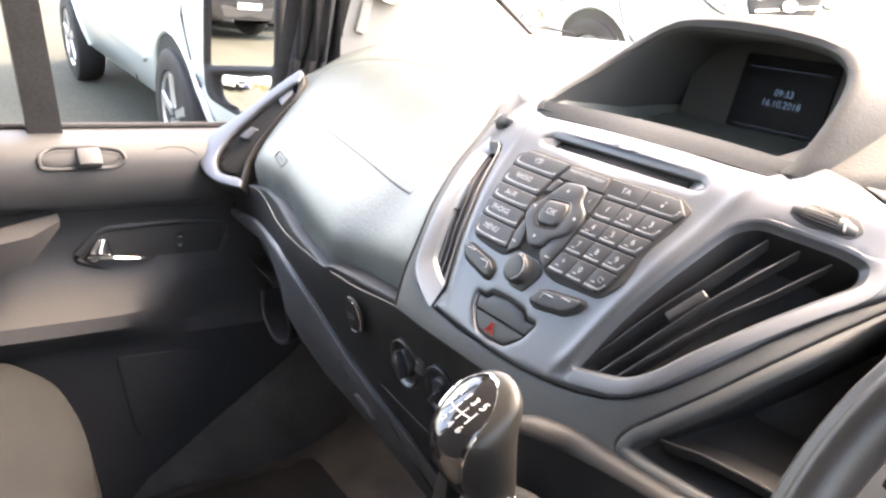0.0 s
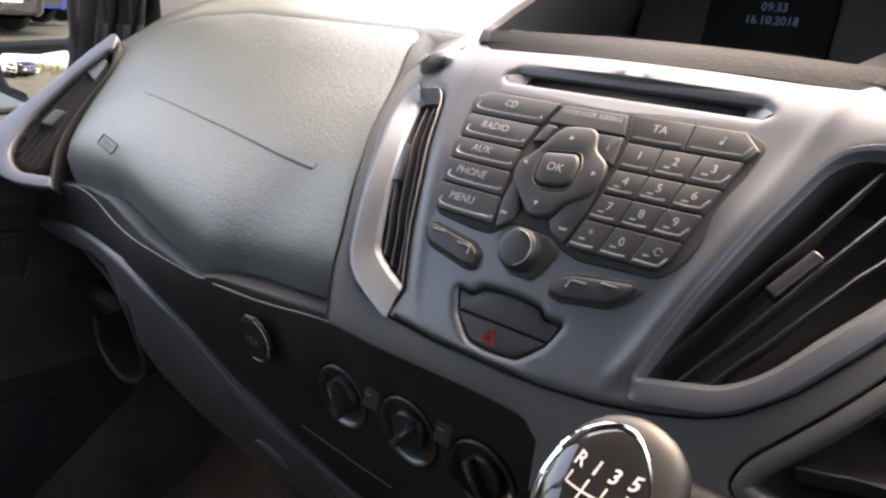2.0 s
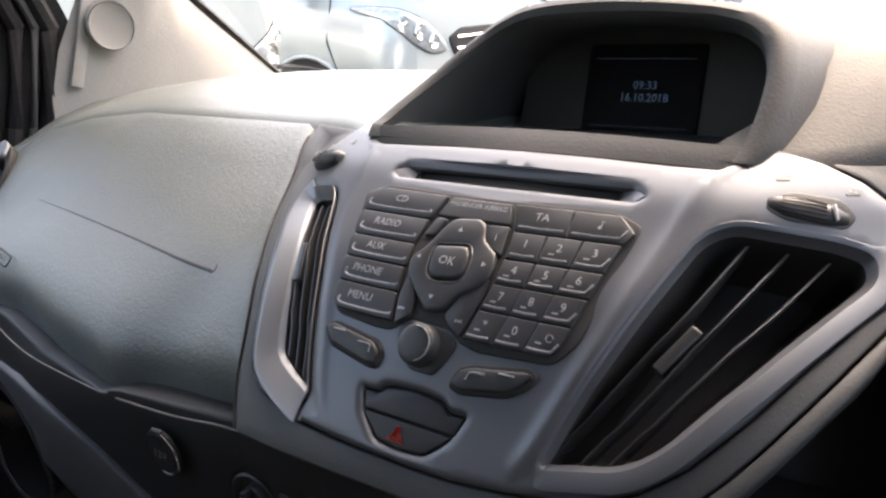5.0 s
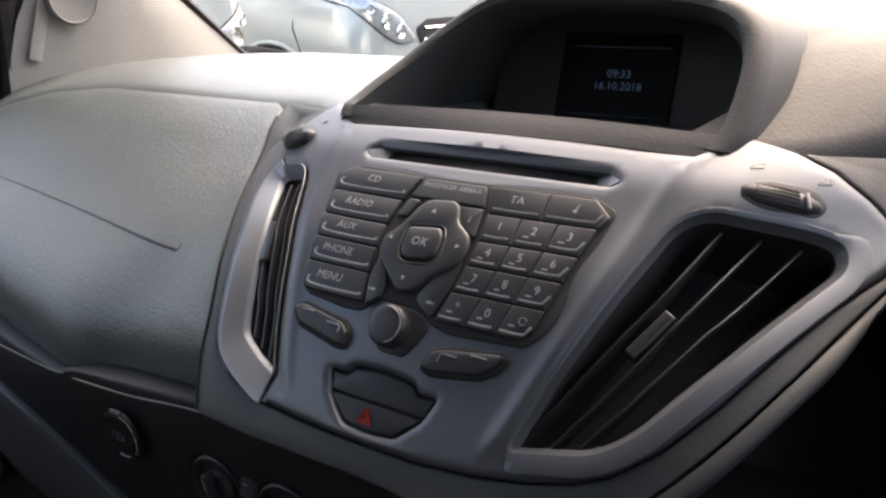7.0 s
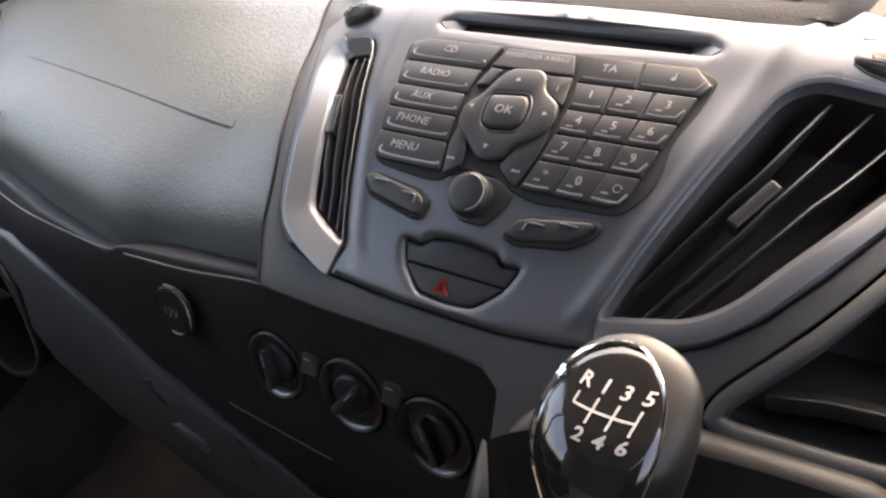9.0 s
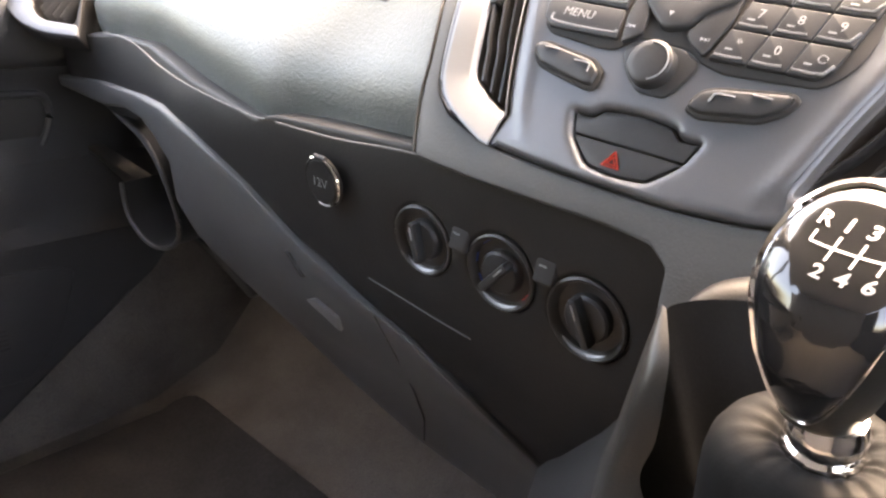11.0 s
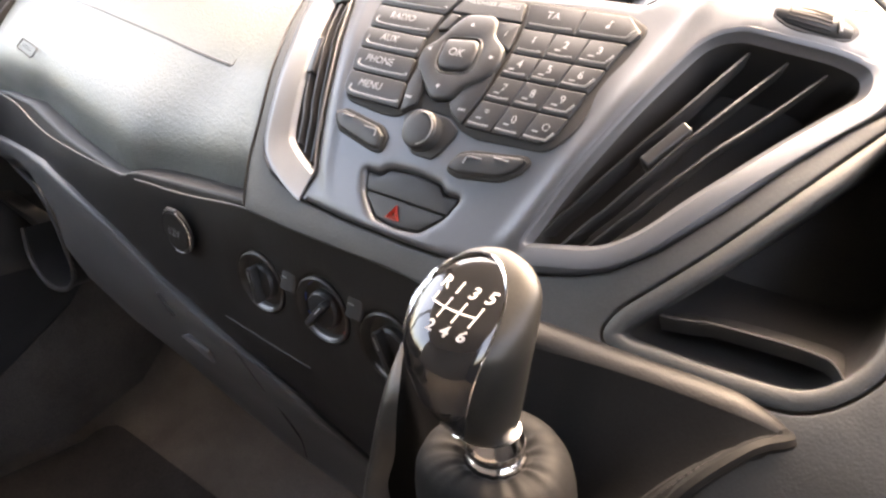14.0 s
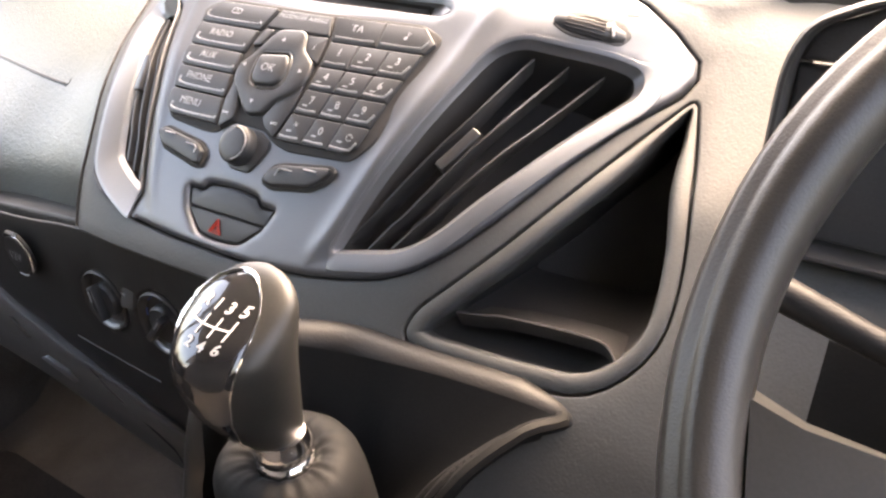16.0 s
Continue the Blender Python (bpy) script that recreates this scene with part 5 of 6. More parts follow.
# window switch on the sill
sw = rounded([(-.098, 1.170), (-.085, 1.168), (.010, 1.168), (.028, 1.180), (.020, 1.194), (-.02, 1.199), (-.08, 1.199), (-.10, 1.188)], .008, 3)
part("switch_bezel", tube([dp(y, z, .001) for y, z in sw], .0035, 6, True), DOORT, door)
part("switch_well", sheet(offset_poly(sw, .006), dp, .001, -.004, 0), GAP, door)
part("switch_rocker", box((-.018, -.018, -.006), (.018, .018, .008), .005, Matrix.Translation(dp(-.028, 1.184, .003)) @ pose(0, 0, 0, 0, 35, 0)), DOORT, door)
part("grab_line", tube([dp(.075, 1.193, .0005), dp(.10, 1.197, .0005), dp(.125, 1.195, .0005), dp(.14, 1.185, .0005)], .001, 5), DOORP, door)
# speaker grille
grille = rounded([(.003, .826), (.175, .815), (.215, .80), (.19, .70), (.14, .64), (.055, .645), (.035, .675)], .012, 4)
gp = part("speaker_grille", sheet(grille, dp, .003, 0, .002), DOORP, door)
for i in range(14):
    z = .80 - i * .0075
    y0, y1 = .028 + i * .0018, .105 + i * .001
    part("grille_slot", box((-.852, y0, z - .001), (-.8515 + .0012, y1, z + .001), 0, Matrix.Translation((door_x(.06, z) + .852 + .0022, 0, 0))), GAP, gp, smooth=False)
part("grab_handle", loft([[Vector((-.86, -.40, 1.02)), Vector((-.81, -.40, 1.03)), Vector((-.80, -.40, 1.09)), Vector((-.83, -.40, 1.10))], [Vector((-.86, -.20, .99)), Vector((-.80, -.20, 1.0)), Vector((-.79, -.20, 1.06)), Vector((-.83, -.20, 1.07))], [Vector((-.872, -.12, 1.02)), Vector((-.80, -.12, 1.03)), Vector((-.79, -.12, 1.075)), Vector((-.83, -.12, 1.088))], [Vector((-.875, -.075, 1.07)), Vector((-.83, -.075, 1.075)), Vector((-.825, -.075, 1.088)), Vector((-.85, -.075, 1.092))]], True, True), DOORP, door)
# window frame: bar behind, and the fixed pillar in front
part("frame_bar", loft([[Vector((-.905, -.105, 1.21)), Vector((-.885, -.105, 1.21)), Vector((-.885, -.055, 1.21)), Vector((-.905, -.055, 1.21))], [Vector((-.875, -.20, 2.0)), Vector((-.855, -.20, 2.0)), Vector((-.855, -.15, 2.0)), Vector((-.875, -.15, 2.0))]], True, True), RUBBER, door)

glass1 = thing(empty("window_1", (-.92, -.2, 1.22)), "clear closed passenger door window", "window", kind="structure")
gb = loft([[Vector((-.92, -.95, 1.21)), Vector((-.92, .40, 1.21))], [Vector((-.875, -.95, 2.02)), Vector((-.875, .12, 2.02))]])
g = part("pane", gb, GLASS, glass1, smooth=False)
g.visible_shadow = False

# ---- side mirror ----
mirror = thing(empty("side_mirror", (-1.2, .36, 1.2)), "black van door mirror with lower wide-angle glass", "mirror")
a, b = Vector((-1.122, .388, 0)), Vector((-1.305, .308, 0))
mu = (b - a).normalized()
mn = Vector((-mu.y, mu.x, 0))
mn = mn if mn.y < 0 else -mn
mp = lambda u, w, h=0.0: a + mu * u + mn * h + Vector((0, 0, w))
W = (b - a).length
shape = rounded([(-.018, 1.20), (.06, 1.175), (W + .006, 1.205), (W + .016, 1.28), (W + .016, 1.62), (W - .02, 1.66), (0, 1.66), (-.018, 1.62)], [.02, .03, .03, .03, .03, .03, .03, .02], 4)
up = rounded([(.0, 1.302), (W, 1.279), (W + .003, 1.61), (W - .02, 1.64), (.01, 1.64)], .012, 4)
lo = rounded([(.0, 1.283), (.02, 1.225), (.09, 1.188), (W - .035, 1.212), (W - .012, 1.262)], .02, 4)
part("housing", sheet(shape, mp, .006, -.09, .008, holes=[up, lo], hole_depth=-.02), RUBBER, mirror)
part("back_shell", sheet(shape, mp, -.088, -.10, 0), RUBBER, mirror)
part("main_glass", sheet(up, mp, -.004, -.01, 0), MIRROR, mirror, "flat mirror glass", smooth=False)
lb = sheet(lo, mp, -.004, None, 0, step=.012)
for q in lb.verts:
    u, w = (q.co - a).dot(mu), q.co.z
    q.co += mn * (-.9 * ((u - W / 2) ** 2 + (w - 1.235) ** 2) - .05 * (w - 1.235))
part("wide_glass", lb, MIRROR, mirror, "curved wide-angle glass")
part("arm", loft([[mp(-.01, z, h) for z, h in ((1.24, -.02), (1.34, -.02), (1.34, -.08), (1.24, -.08))], [Vector((-.955, .40 + d, z)) for z, d in ((1.22, .0), (1.36, .0), (1.36, .06), (1.22, .06))]], True, True), RUBBER, mirror)

# ---- A pillar with tweeter ----
pillar = thing(empty("pillar_trim_1", (-.86, .5, 1.4)), "pale beige windscreen pillar trim with round tweeter", "pillar trim", kind="structure")
low = [Vector(p) for p in ((-.875, .405, 1.33), (-.862, .45, 1.35), (-.850, .55, 1.37), (-.850, .68, 1.39), (-.862, .79, 1.40), (-.885, .875, 1.41))]
mid_ = [Vector(p) for p in ((-.870, .430, 1.45), (-.855, .47, 1.455), (-.842, .55, 1.46), (-.842, .62, 1.465), (-.855, .70, 1.47), (-.878, .765, 1.474))]
upp = [Vector(p) for p in ((-.865, .463, 1.53), (-.850, .50, 1.535), (-.838, .55, 1.54), (-.838, .59, 1.54), (-.850, .63, 1.54), (-.872, .655, 1.54))]
top_ = [Vector(p) for p in ((-.80, .05, 2.0), (-.79, .08, 2.0), (-.78, .10, 2.0), (-.78, .13, 2.0), (-.79, .16, 2.0), (-.81, .18, 2.0))]
part("trim", loft([low, mid_, upp, top_]), PILLAR, pillar)
tc = Vector((-.840, .497, 1.487))
tw = part("tweeter", turned([(.036, -.006), (.036, .0), (.0345, .0025), (.032, .0012), (.0001, .0022)], tc, (1, -.12, .05), 48), PILLAR, pillar, "round beige tweeter grille")
dots = bmesh.new()
for k in range(1, 9):
    for i in range(6 * k):
        a = math.pi * i / (3 * k)
        q = tc + Vector((.0046 + .0037 * k * math.cos(a) * .12, .0037 * k * math.cos(a), .0037 * k * math.sin(a)))
        dots.faces.new([dots.verts.new(q + Vector((0, .0010 * math.cos(b * math.pi / 3), .0010 * math.sin(b * math.pi / 3)))) for b in range(6)])
part("grille_holes", dots, GREYTRIM, tw, smooth=False)
part("grille_rim", tube([tc + Vector((.0032, .0345 * math.cos(i * math.pi / 24), .0345 * math.sin(i * math.pi / 24))) + Vector((.0345 * math.cos(i * math.pi / 24) * .12, 0, 0)) for i in range(48)], .0008, 5, True), DOORT, tw)
part("side_cap", box((-.003, -.010, -.075), (.003, .010, .075), .0025, Matrix.Translation((-.8575, .462, 1.47)) @ pose(0, 0, 0, -13, 0, 0)), PILLAR, pillar)
seal = thing(empty("door_seal", (-.9, .38, 1.25)), "black rubber door seal and window channel", "door seal", kind="structure")
path_ = [(0, 0, 1.21), (.005, .015, 1.34), (.01, .03, 1.48), (.05, -.15, 1.8), (.07, -.30, 2.0)]
part("channel", loft([[Vector((x + dx, y + dy, z)) for dx, dy, z in path_] for x, y in ((-.925, .300), (-.912, .318), (-.906, .345), (-.898, .370), (-.892, .395), (-.880, .425))]), RUBBER, seal)
for x, y, r, mat in ((-.905, .325, .010, RUBBER), (-.895, .350, .012, RUBBER), (-.885, .372, .006, GREYTRIM), (-.885, .392, .014, RUBBER)):
    part("strip", tube([(x, y, 1.22), (x + .005, y + .015, 1.34), (x + .01, y + .03, 1.48), (x + .05, y - .15, 1.8), (x + .07, y - .30, 2.0)], r, 8), mat, seal)

# ---- pocket under the passenger vent, footwell, seat ----
pocket_ = thing(empty("drink_pocket", (-.62, .2, .93)), "dark open drink holder under the dashboard", "drink holder")
rim = smooth_loop([(-.80, .24, 1.075), (-.70, .205, 1.072), (-.60, .190, 1.060), (-.545, .185, 1.02), (-.535, .190, .975), (-.565, .195, .945), (-.62, .200, .930), (-.675, .205, .945), (-.70, .21, .98)], 5, False)
part("rim", tube(rim, .0030, 8), DARK, pocket_)
part("bowl", loft([[Vector((x, y, z)) for x, y, z in rim], [Vector((-.65 + (x + .65) * .97, y + .14, z + .01)) for x, y, z in rim], [Vector((-.66, y + .14, 1.03)) for x, y, z in rim]]), FASCIA, pocket_)
part("side_panel", sheet([(-.505, 1.0), (-.48, .902), (-.52, .875), (-.66, .89), (-.80, .93), (-.86, .98), (-.72, .965), (-.66, .925), (-.60, .918), (-.55, .935), (-.525, .965)], lambda u, w, h: lower(u, w, h), -.004, -.03, .003, step=.03), DARK, pocket_)
side_wall = part("footwell_side", box((-.93, .0, .45), (-.895, .75, 1.17), .01), CARPET)
thing(side_wall, "dark carpeted footwell side beside the door", "footwell side", kind="structure")

seat = thing(empty("passenger_seat", (-.6, -.4, .55)), "grey-beige cloth passenger seat cushion", "seat")
sr = []
for y, z in ((-.62, .80), (-.60, .875), (-.35, .885), (-.20, .893), (-.13, .885), (-.095, .86), (-.085, .80), (-.09, .72), (-.11, .66)):
    sr.append([Vector((-.60 + .27 * s * (1 - .25 * max(0, (y + .30) / .2) ** 2 * abs(s) ** 3), y - .05 * abs(s) ** 3 - (.02 if s < 0 else 0) * abs(s), z - .03 * abs(s) ** 4)) for s in [-1 + i / 8 for i in range(17)]])
part("cushion", loft(sr), FABRIC, seat)
part("seat_base", box((-.84, -.60, .50), (-.36, -.14, .70), .03), DARK, seat)

floor = thing(empty("floor", (0, 0, .5)), "dark carpeted cab floor", "floor", kind="structure")
part("carpet", loft([[Vector((x, y, z + .01 * math.sin(x * 9) * (1 if z < .6 else 0))) for x in [-.95 + .1 * i for i in range(20)]] for y, z in ((-1.0, .50), (-.3, .50), (.1, .50), (.35, .51), (.48, .56), (.62, .72), (.70, 1.0), (.72, 1.35))]), CARPET, floor)
mat_ = thing(empty("footwell_mat", (-.5, .2, .51)), "black rubber footwell mat on the cab floor", "floor mat")
part("mat", sheet(rounded([(-.82, -.1), (-.25, -.1), (-.22, .36), (-.80, .36)], .05), lambda u, v, h: Vector((u, v, .522 + h + .10 * sstep(.25, .5, v))), .012, 0, .004, step=.06), RUBBER, mat_)

# tunnel side under the centre of the dashboard
tunnel = thing(empty("console_tunnel", (0, .2, .6)), "dark plastic lower centre console", "console")
part("side", loft([[Vector((-.06, .22, .93)), Vector((.05, .15, 1.1))], [Vector((-.03, .10, .75)), Vector((.05, .0, .95))], [Vector((0, .0, .5)), Vector((.06, -.1, .5))]]), DARK, tunnel)

# ---- driver's side: steering column, wheel ----
wheel = thing(empty("steering_wheel", (.519, .04, 1.296)), "dark grey leather steering wheel with spokes", "steering wheel")
WC, R = Vector((.519, .04, 1.296)), .183
wu, wv = Vector((1, 0, 0)), Vector((0, math.sin(radians(34.7)), math.cos(radians(34.7))))
wn = wu.cross(wv)
wn = wn if wn.y < 0 else -wn
wp = lambda a, r, h=0.0: WC + (wu * math.cos(a) + wv * math.sin(a)) * r + wn * h
rows = []
for i in range(97):
    a = 2 * math.pi * i / 96
    grip = 1.0 + .10 * math.exp(-((math.degrees(a) - 160) / 12) ** 2)
    rows.append([wp(a, R + .0128 * grip * (1 - .16 * math.exp(-((2 * math.pi * j / 32 - 1.05) / .22) ** 2)) * math.cos(2 * math.pi * j / 32), .0138 * grip * (1 - .16 * math.exp(-((2 * math.pi * j / 32 - 1.05) / .22) ** 2)) * math.sin(2 * math.pi * j / 32)) for j in range(32)])
rim = part("rim", loft(rows, True), RIMLEATHER, wheel)
part("hub", turned([(.02, -.06), (.06, -.055), (.082, -.03), (.080, -.008), (.06, .004), (.0001, .006)], WC - wn * .02, wn, 40), DARK, wheel)
for a0, wdt in ((200, 17), (-20, 17), (270, 20)):
    rows = []
    for f in (0, .3, .6, .85, 1.0):
        r = .07 + (R - .012 - .07) * f
        hw = radians(wdt * (.55 + .9 * (f - .45) ** 2))
        rows.append([wp(radians(a0) + hw * s, r, h - .022 * (1 - f)) for s, h in ((-1, -.006), (-.9, .004), (0, .007), (.9, .004), (1, -.006), (.9, -.010), (-.9, -.010))])
    part("spoke", loft(rows, True), KNOB, wheel)
column = thing(empty("steering_column", (.50, .2, 1.25)), "dark plastic steering column shroud with stalk", "steering column")
part("shroud", turned([(.055, -.25), (.062, -.12), (.058, -.02), (.03, 0)], WC - wn * .06, wn, 24, (1.1, .9)), DARK, column)
part("stalk", tube([WC - wn * .10 + wu * -.05, WC - wn * .09 + wu * -.13 + wv * .02, WC - wn * .085 + wu * -.19 + wv * .035], [.007, .006, .008], 10), FASCIA, column)
part("lower_cover", loft([[Vector((.36, .13, 1.20)), Vector((.375, .10, 1.19)), Vector((.43, .08, 1.18)), Vector((.60, .08, 1.18))], [Vector((.36, .14, 1.12)), Vector((.38, .12, 1.10)), Vector((.43, .10, 1.09)), Vector((.60, .10, 1.09))]]), FASCIA, column)

cluster = thing(empty("instrument_cluster", (.5, .35, 1.33)), "instrument cluster frame behind the steering wheel", "instrument cluster")
frame_ = rounded([(.3065, 1.26), (.3045, 1.352), (.312, 1.374), (.345, 1.390), (.66, 1.390), (.70, 1.36), (.70, 1.26)], [.01, .012, .015, .015, .02, .02, .02], 4)
cf = lambda x, z, h=0.0: Vector((x, .222 + .10 * (z - 1.32) - h, z))
part("frame", sheet(frame_, cf, .004, -.06, .003, holes=[offset_poly(frame_, .0055)]), DARK, cluster)
part("upper_plate", sheet([(.311, 1.355), (.318, 1.371), (.348, 1.384), (.66, 1.384), (.68, 1.355)], cf, -.006, -.02, .002), DOORP, cluster)
part("dial_face", sheet([(.312, 1.268), (.311, 1.3525), (.68, 1.3525), (.68, 1.268)], cf, -.010, -.02, .002), DOORP, cluster)
part("cowl", loft([[Vector((x, y + .03 * abs(x - .5), z - .5 * (x - .5) ** 2)) for x in [.335 + .025 * i for i in range(16)]] for y, z in ((.27, 1.395), (.28, 1.410), (.33, 1.425), (.50, 1.43))]), TOP, cluster)
# right end of the dashboard, down to the knees
rside = thing(empty("driver_knee_panel", (.5, .2, 1.1)), "dark grey plastic panel under the steering column", "knee panel")
part("panel", loft([[Vector((x, y + .04 * sstep(.6, .9, x), z)) for x in [.36 + .03 * i for i in range(19)]] for y, z in ((.15, 1.25), (.13, 1.16), (.15, 1.02), (.22, .86), (.35, .75))]), FASCIA, rside)
part("end_panel", loft([[Vector((x, front(.39, z) + .002 + .02 * sstep(.55, .9, x), z)) for x in [.385 + .03 * i for i in range(18)]] for z in (1.10, 1.16, 1.22, 1.28, 1.33, 1.3797)]), SURROUND, rside)

# ---- cab shell: windscreen, and an unseen roof, rear wall and driver's door ----
screen = thing(empty("windscreen", (0, .98, 1.4)), "clear van windscreen with dark border", "windscreen", kind="structure")
g = part("pane", loft([[Vector((x, 1.02 - .10 * (x / .9) ** 2, 1.405)) for x in [-.92 + .115 * i for i in range(17)]], [Vector((x, .28 - .08 * (x / .9) ** 2, 2.02)) for x in [-.84 + .105 * i for i in range(17)]]]), GLASS, screen)
g.visible_shadow = False
part("border", loft([[Vector((x, 1.030 - .10 * (x / .9) ** 2 - d, 1.380 + d * .85)) for x in [-.92 + .115 * i for i in range(17)]] for d in (0, .025)]), RUBBER, screen)
part("border_side", tube([(-.889, .888, 1.405), (-.876, .668, 1.545), (-.813, .19, 2.01)], .007, 6), RUBBER, screen)
part("cowl_corner", tube([(-.99, .92, 1.428), (-.93, .94, 1.430), (-.84, .955, 1.424)], [.009, .008, .002], 6, False, .7), RUBBER, screen)
part("scuttle", loft([[Vector((x, y, z)) for x in (-.95, 0, .95)] for y, z in ((.96, 1.33), (1.10, 1.33), (1.25, 1.32))]), RUBBER, screen)
part("wiper", tube([(-.80, .99, 1.365), (-.5, 1.05, 1.365), (-.1, 1.08, 1.36)], .008, 6), RUBBER, screen)

# Roof and rear wall are out of view, added to close off light.
ceiling = part("ceiling", box((-.86, -1.0, 2.0), (.86, .22, 2.04), .01), ROOF)
thing(ceiling, "unseen pale grey headlining closing the cab", "ceiling", kind="structure")
wall = part("wall_back", box((-.95, -1.04, .45), (.95, -1.0, 2.02), 0), DOORP)
thing(wall, "unseen plain grey bulkhead closing off light behind the seats", "wall", kind="structure")
# Driver's door is out of view, added to limit light from the right.
door2 = thing(empty("door_2", (.9, 0, .6)), "unseen grey driver door with open window, shaping the side light", "door", kind="structure")
part("panel", box((.90, -.98, .40), (.95, .50, 1.20), .015), DOORP, door2)
part("rear_post", box((.88, -.98, 1.20), (.93, -.60, 2.0), .015), DOORP, door2)
part("pillar", loft([[Vector((.86, .40, 1.2)), Vector((.93, .40, 1.2)), Vector((.93, .90, 1.40)), Vector((.86, .90, 1.40))], [Vector((.80, .05, 2.0)), Vector((.86, .05, 2.0)), Vector((.86, .18, 2.0)), Vector((.80, .18, 2.0))]], True, True), PILLAR, door2)
part("bodywork", box((.93, .5, .4), (.97, 1.1, 1.38), .01), VAN_WHITE, door2)
bonnet = thing(empty("bonnet", (0, 1.5, 1.2)), "white van bonnet beyond the windscreen", "bonnet", kind="structure")
part("panel", loft([[Vector((x, y, z - .05 * (x / .9) ** 4)) for x in [-.92 + .115 * i for i in range(17)]] for y, z in ((1.14, 1.34), (1.45, 1.27), (1.65, 1.18), (1.80, 1.05), (1.86, .8), (1.88, .5))]), VAN_WHITE, bonnet)
wing = thing(empty("side_body", (-.95, .8, .8)), "white van front wing beside the footwell", "wing", kind="structure")
part("panel", box((-.99, .47, .40), (-.93, 1.3, 1.36), .01), VAN_WHITE, wing)

from mathutils.bvhtree import BVHTree

# ---- car park outside ----
def ground_z(x, y):
    """The car park rises ahead of the cab and falls away gently far behind it."""
    rise = float(np.interp(y, [-900, -100, -50, -14, -2, 0, 14, 900], [-6, -3.6, -1.5, .0, .0, .0, 1.4, 9]))
    return .22 - .0375 * max(-12, min(12, x)) + rise


def stand(x, y, yaw):
    """The pose of a thing on the sloping ground at x, y."""
    n = Vector((ground_z(x - .5, y) - ground_z(x + .5, y), ground_z(x, y - .5) - ground_z(x, y + .5), 1)).normalized()
    f = Vector((math.cos(radians(yaw)), math.sin(radians(yaw)), 0))
    f = (f - n * f.dot(n)).normalized()
    m = Matrix((f, n.cross(f), n)).transposed().to_4x4()
    m.translation = (x, y, ground_z(x, y))
    return m


ground = bmesh.new()
gx, gy = (-900, -60, -12, 0, 12, 60, 900), (-900, -100, -50, -14, -8, -2, 0, 4, 14, 60, 900)
gv = [[ground.verts.new((x, y, ground_z(x, y))) for x in gx] for y in gy]
for a, b in zip(gv, gv[1:]):
    for i in range(6):
        ground.faces.new((a[i], a[i + 1], b[i + 1], b[i]))
gr = part("ground", ground, TARMAC, smooth=False)
thing(gr, "worn grey-brown tarmac of the car park", "ground", kind="structure")


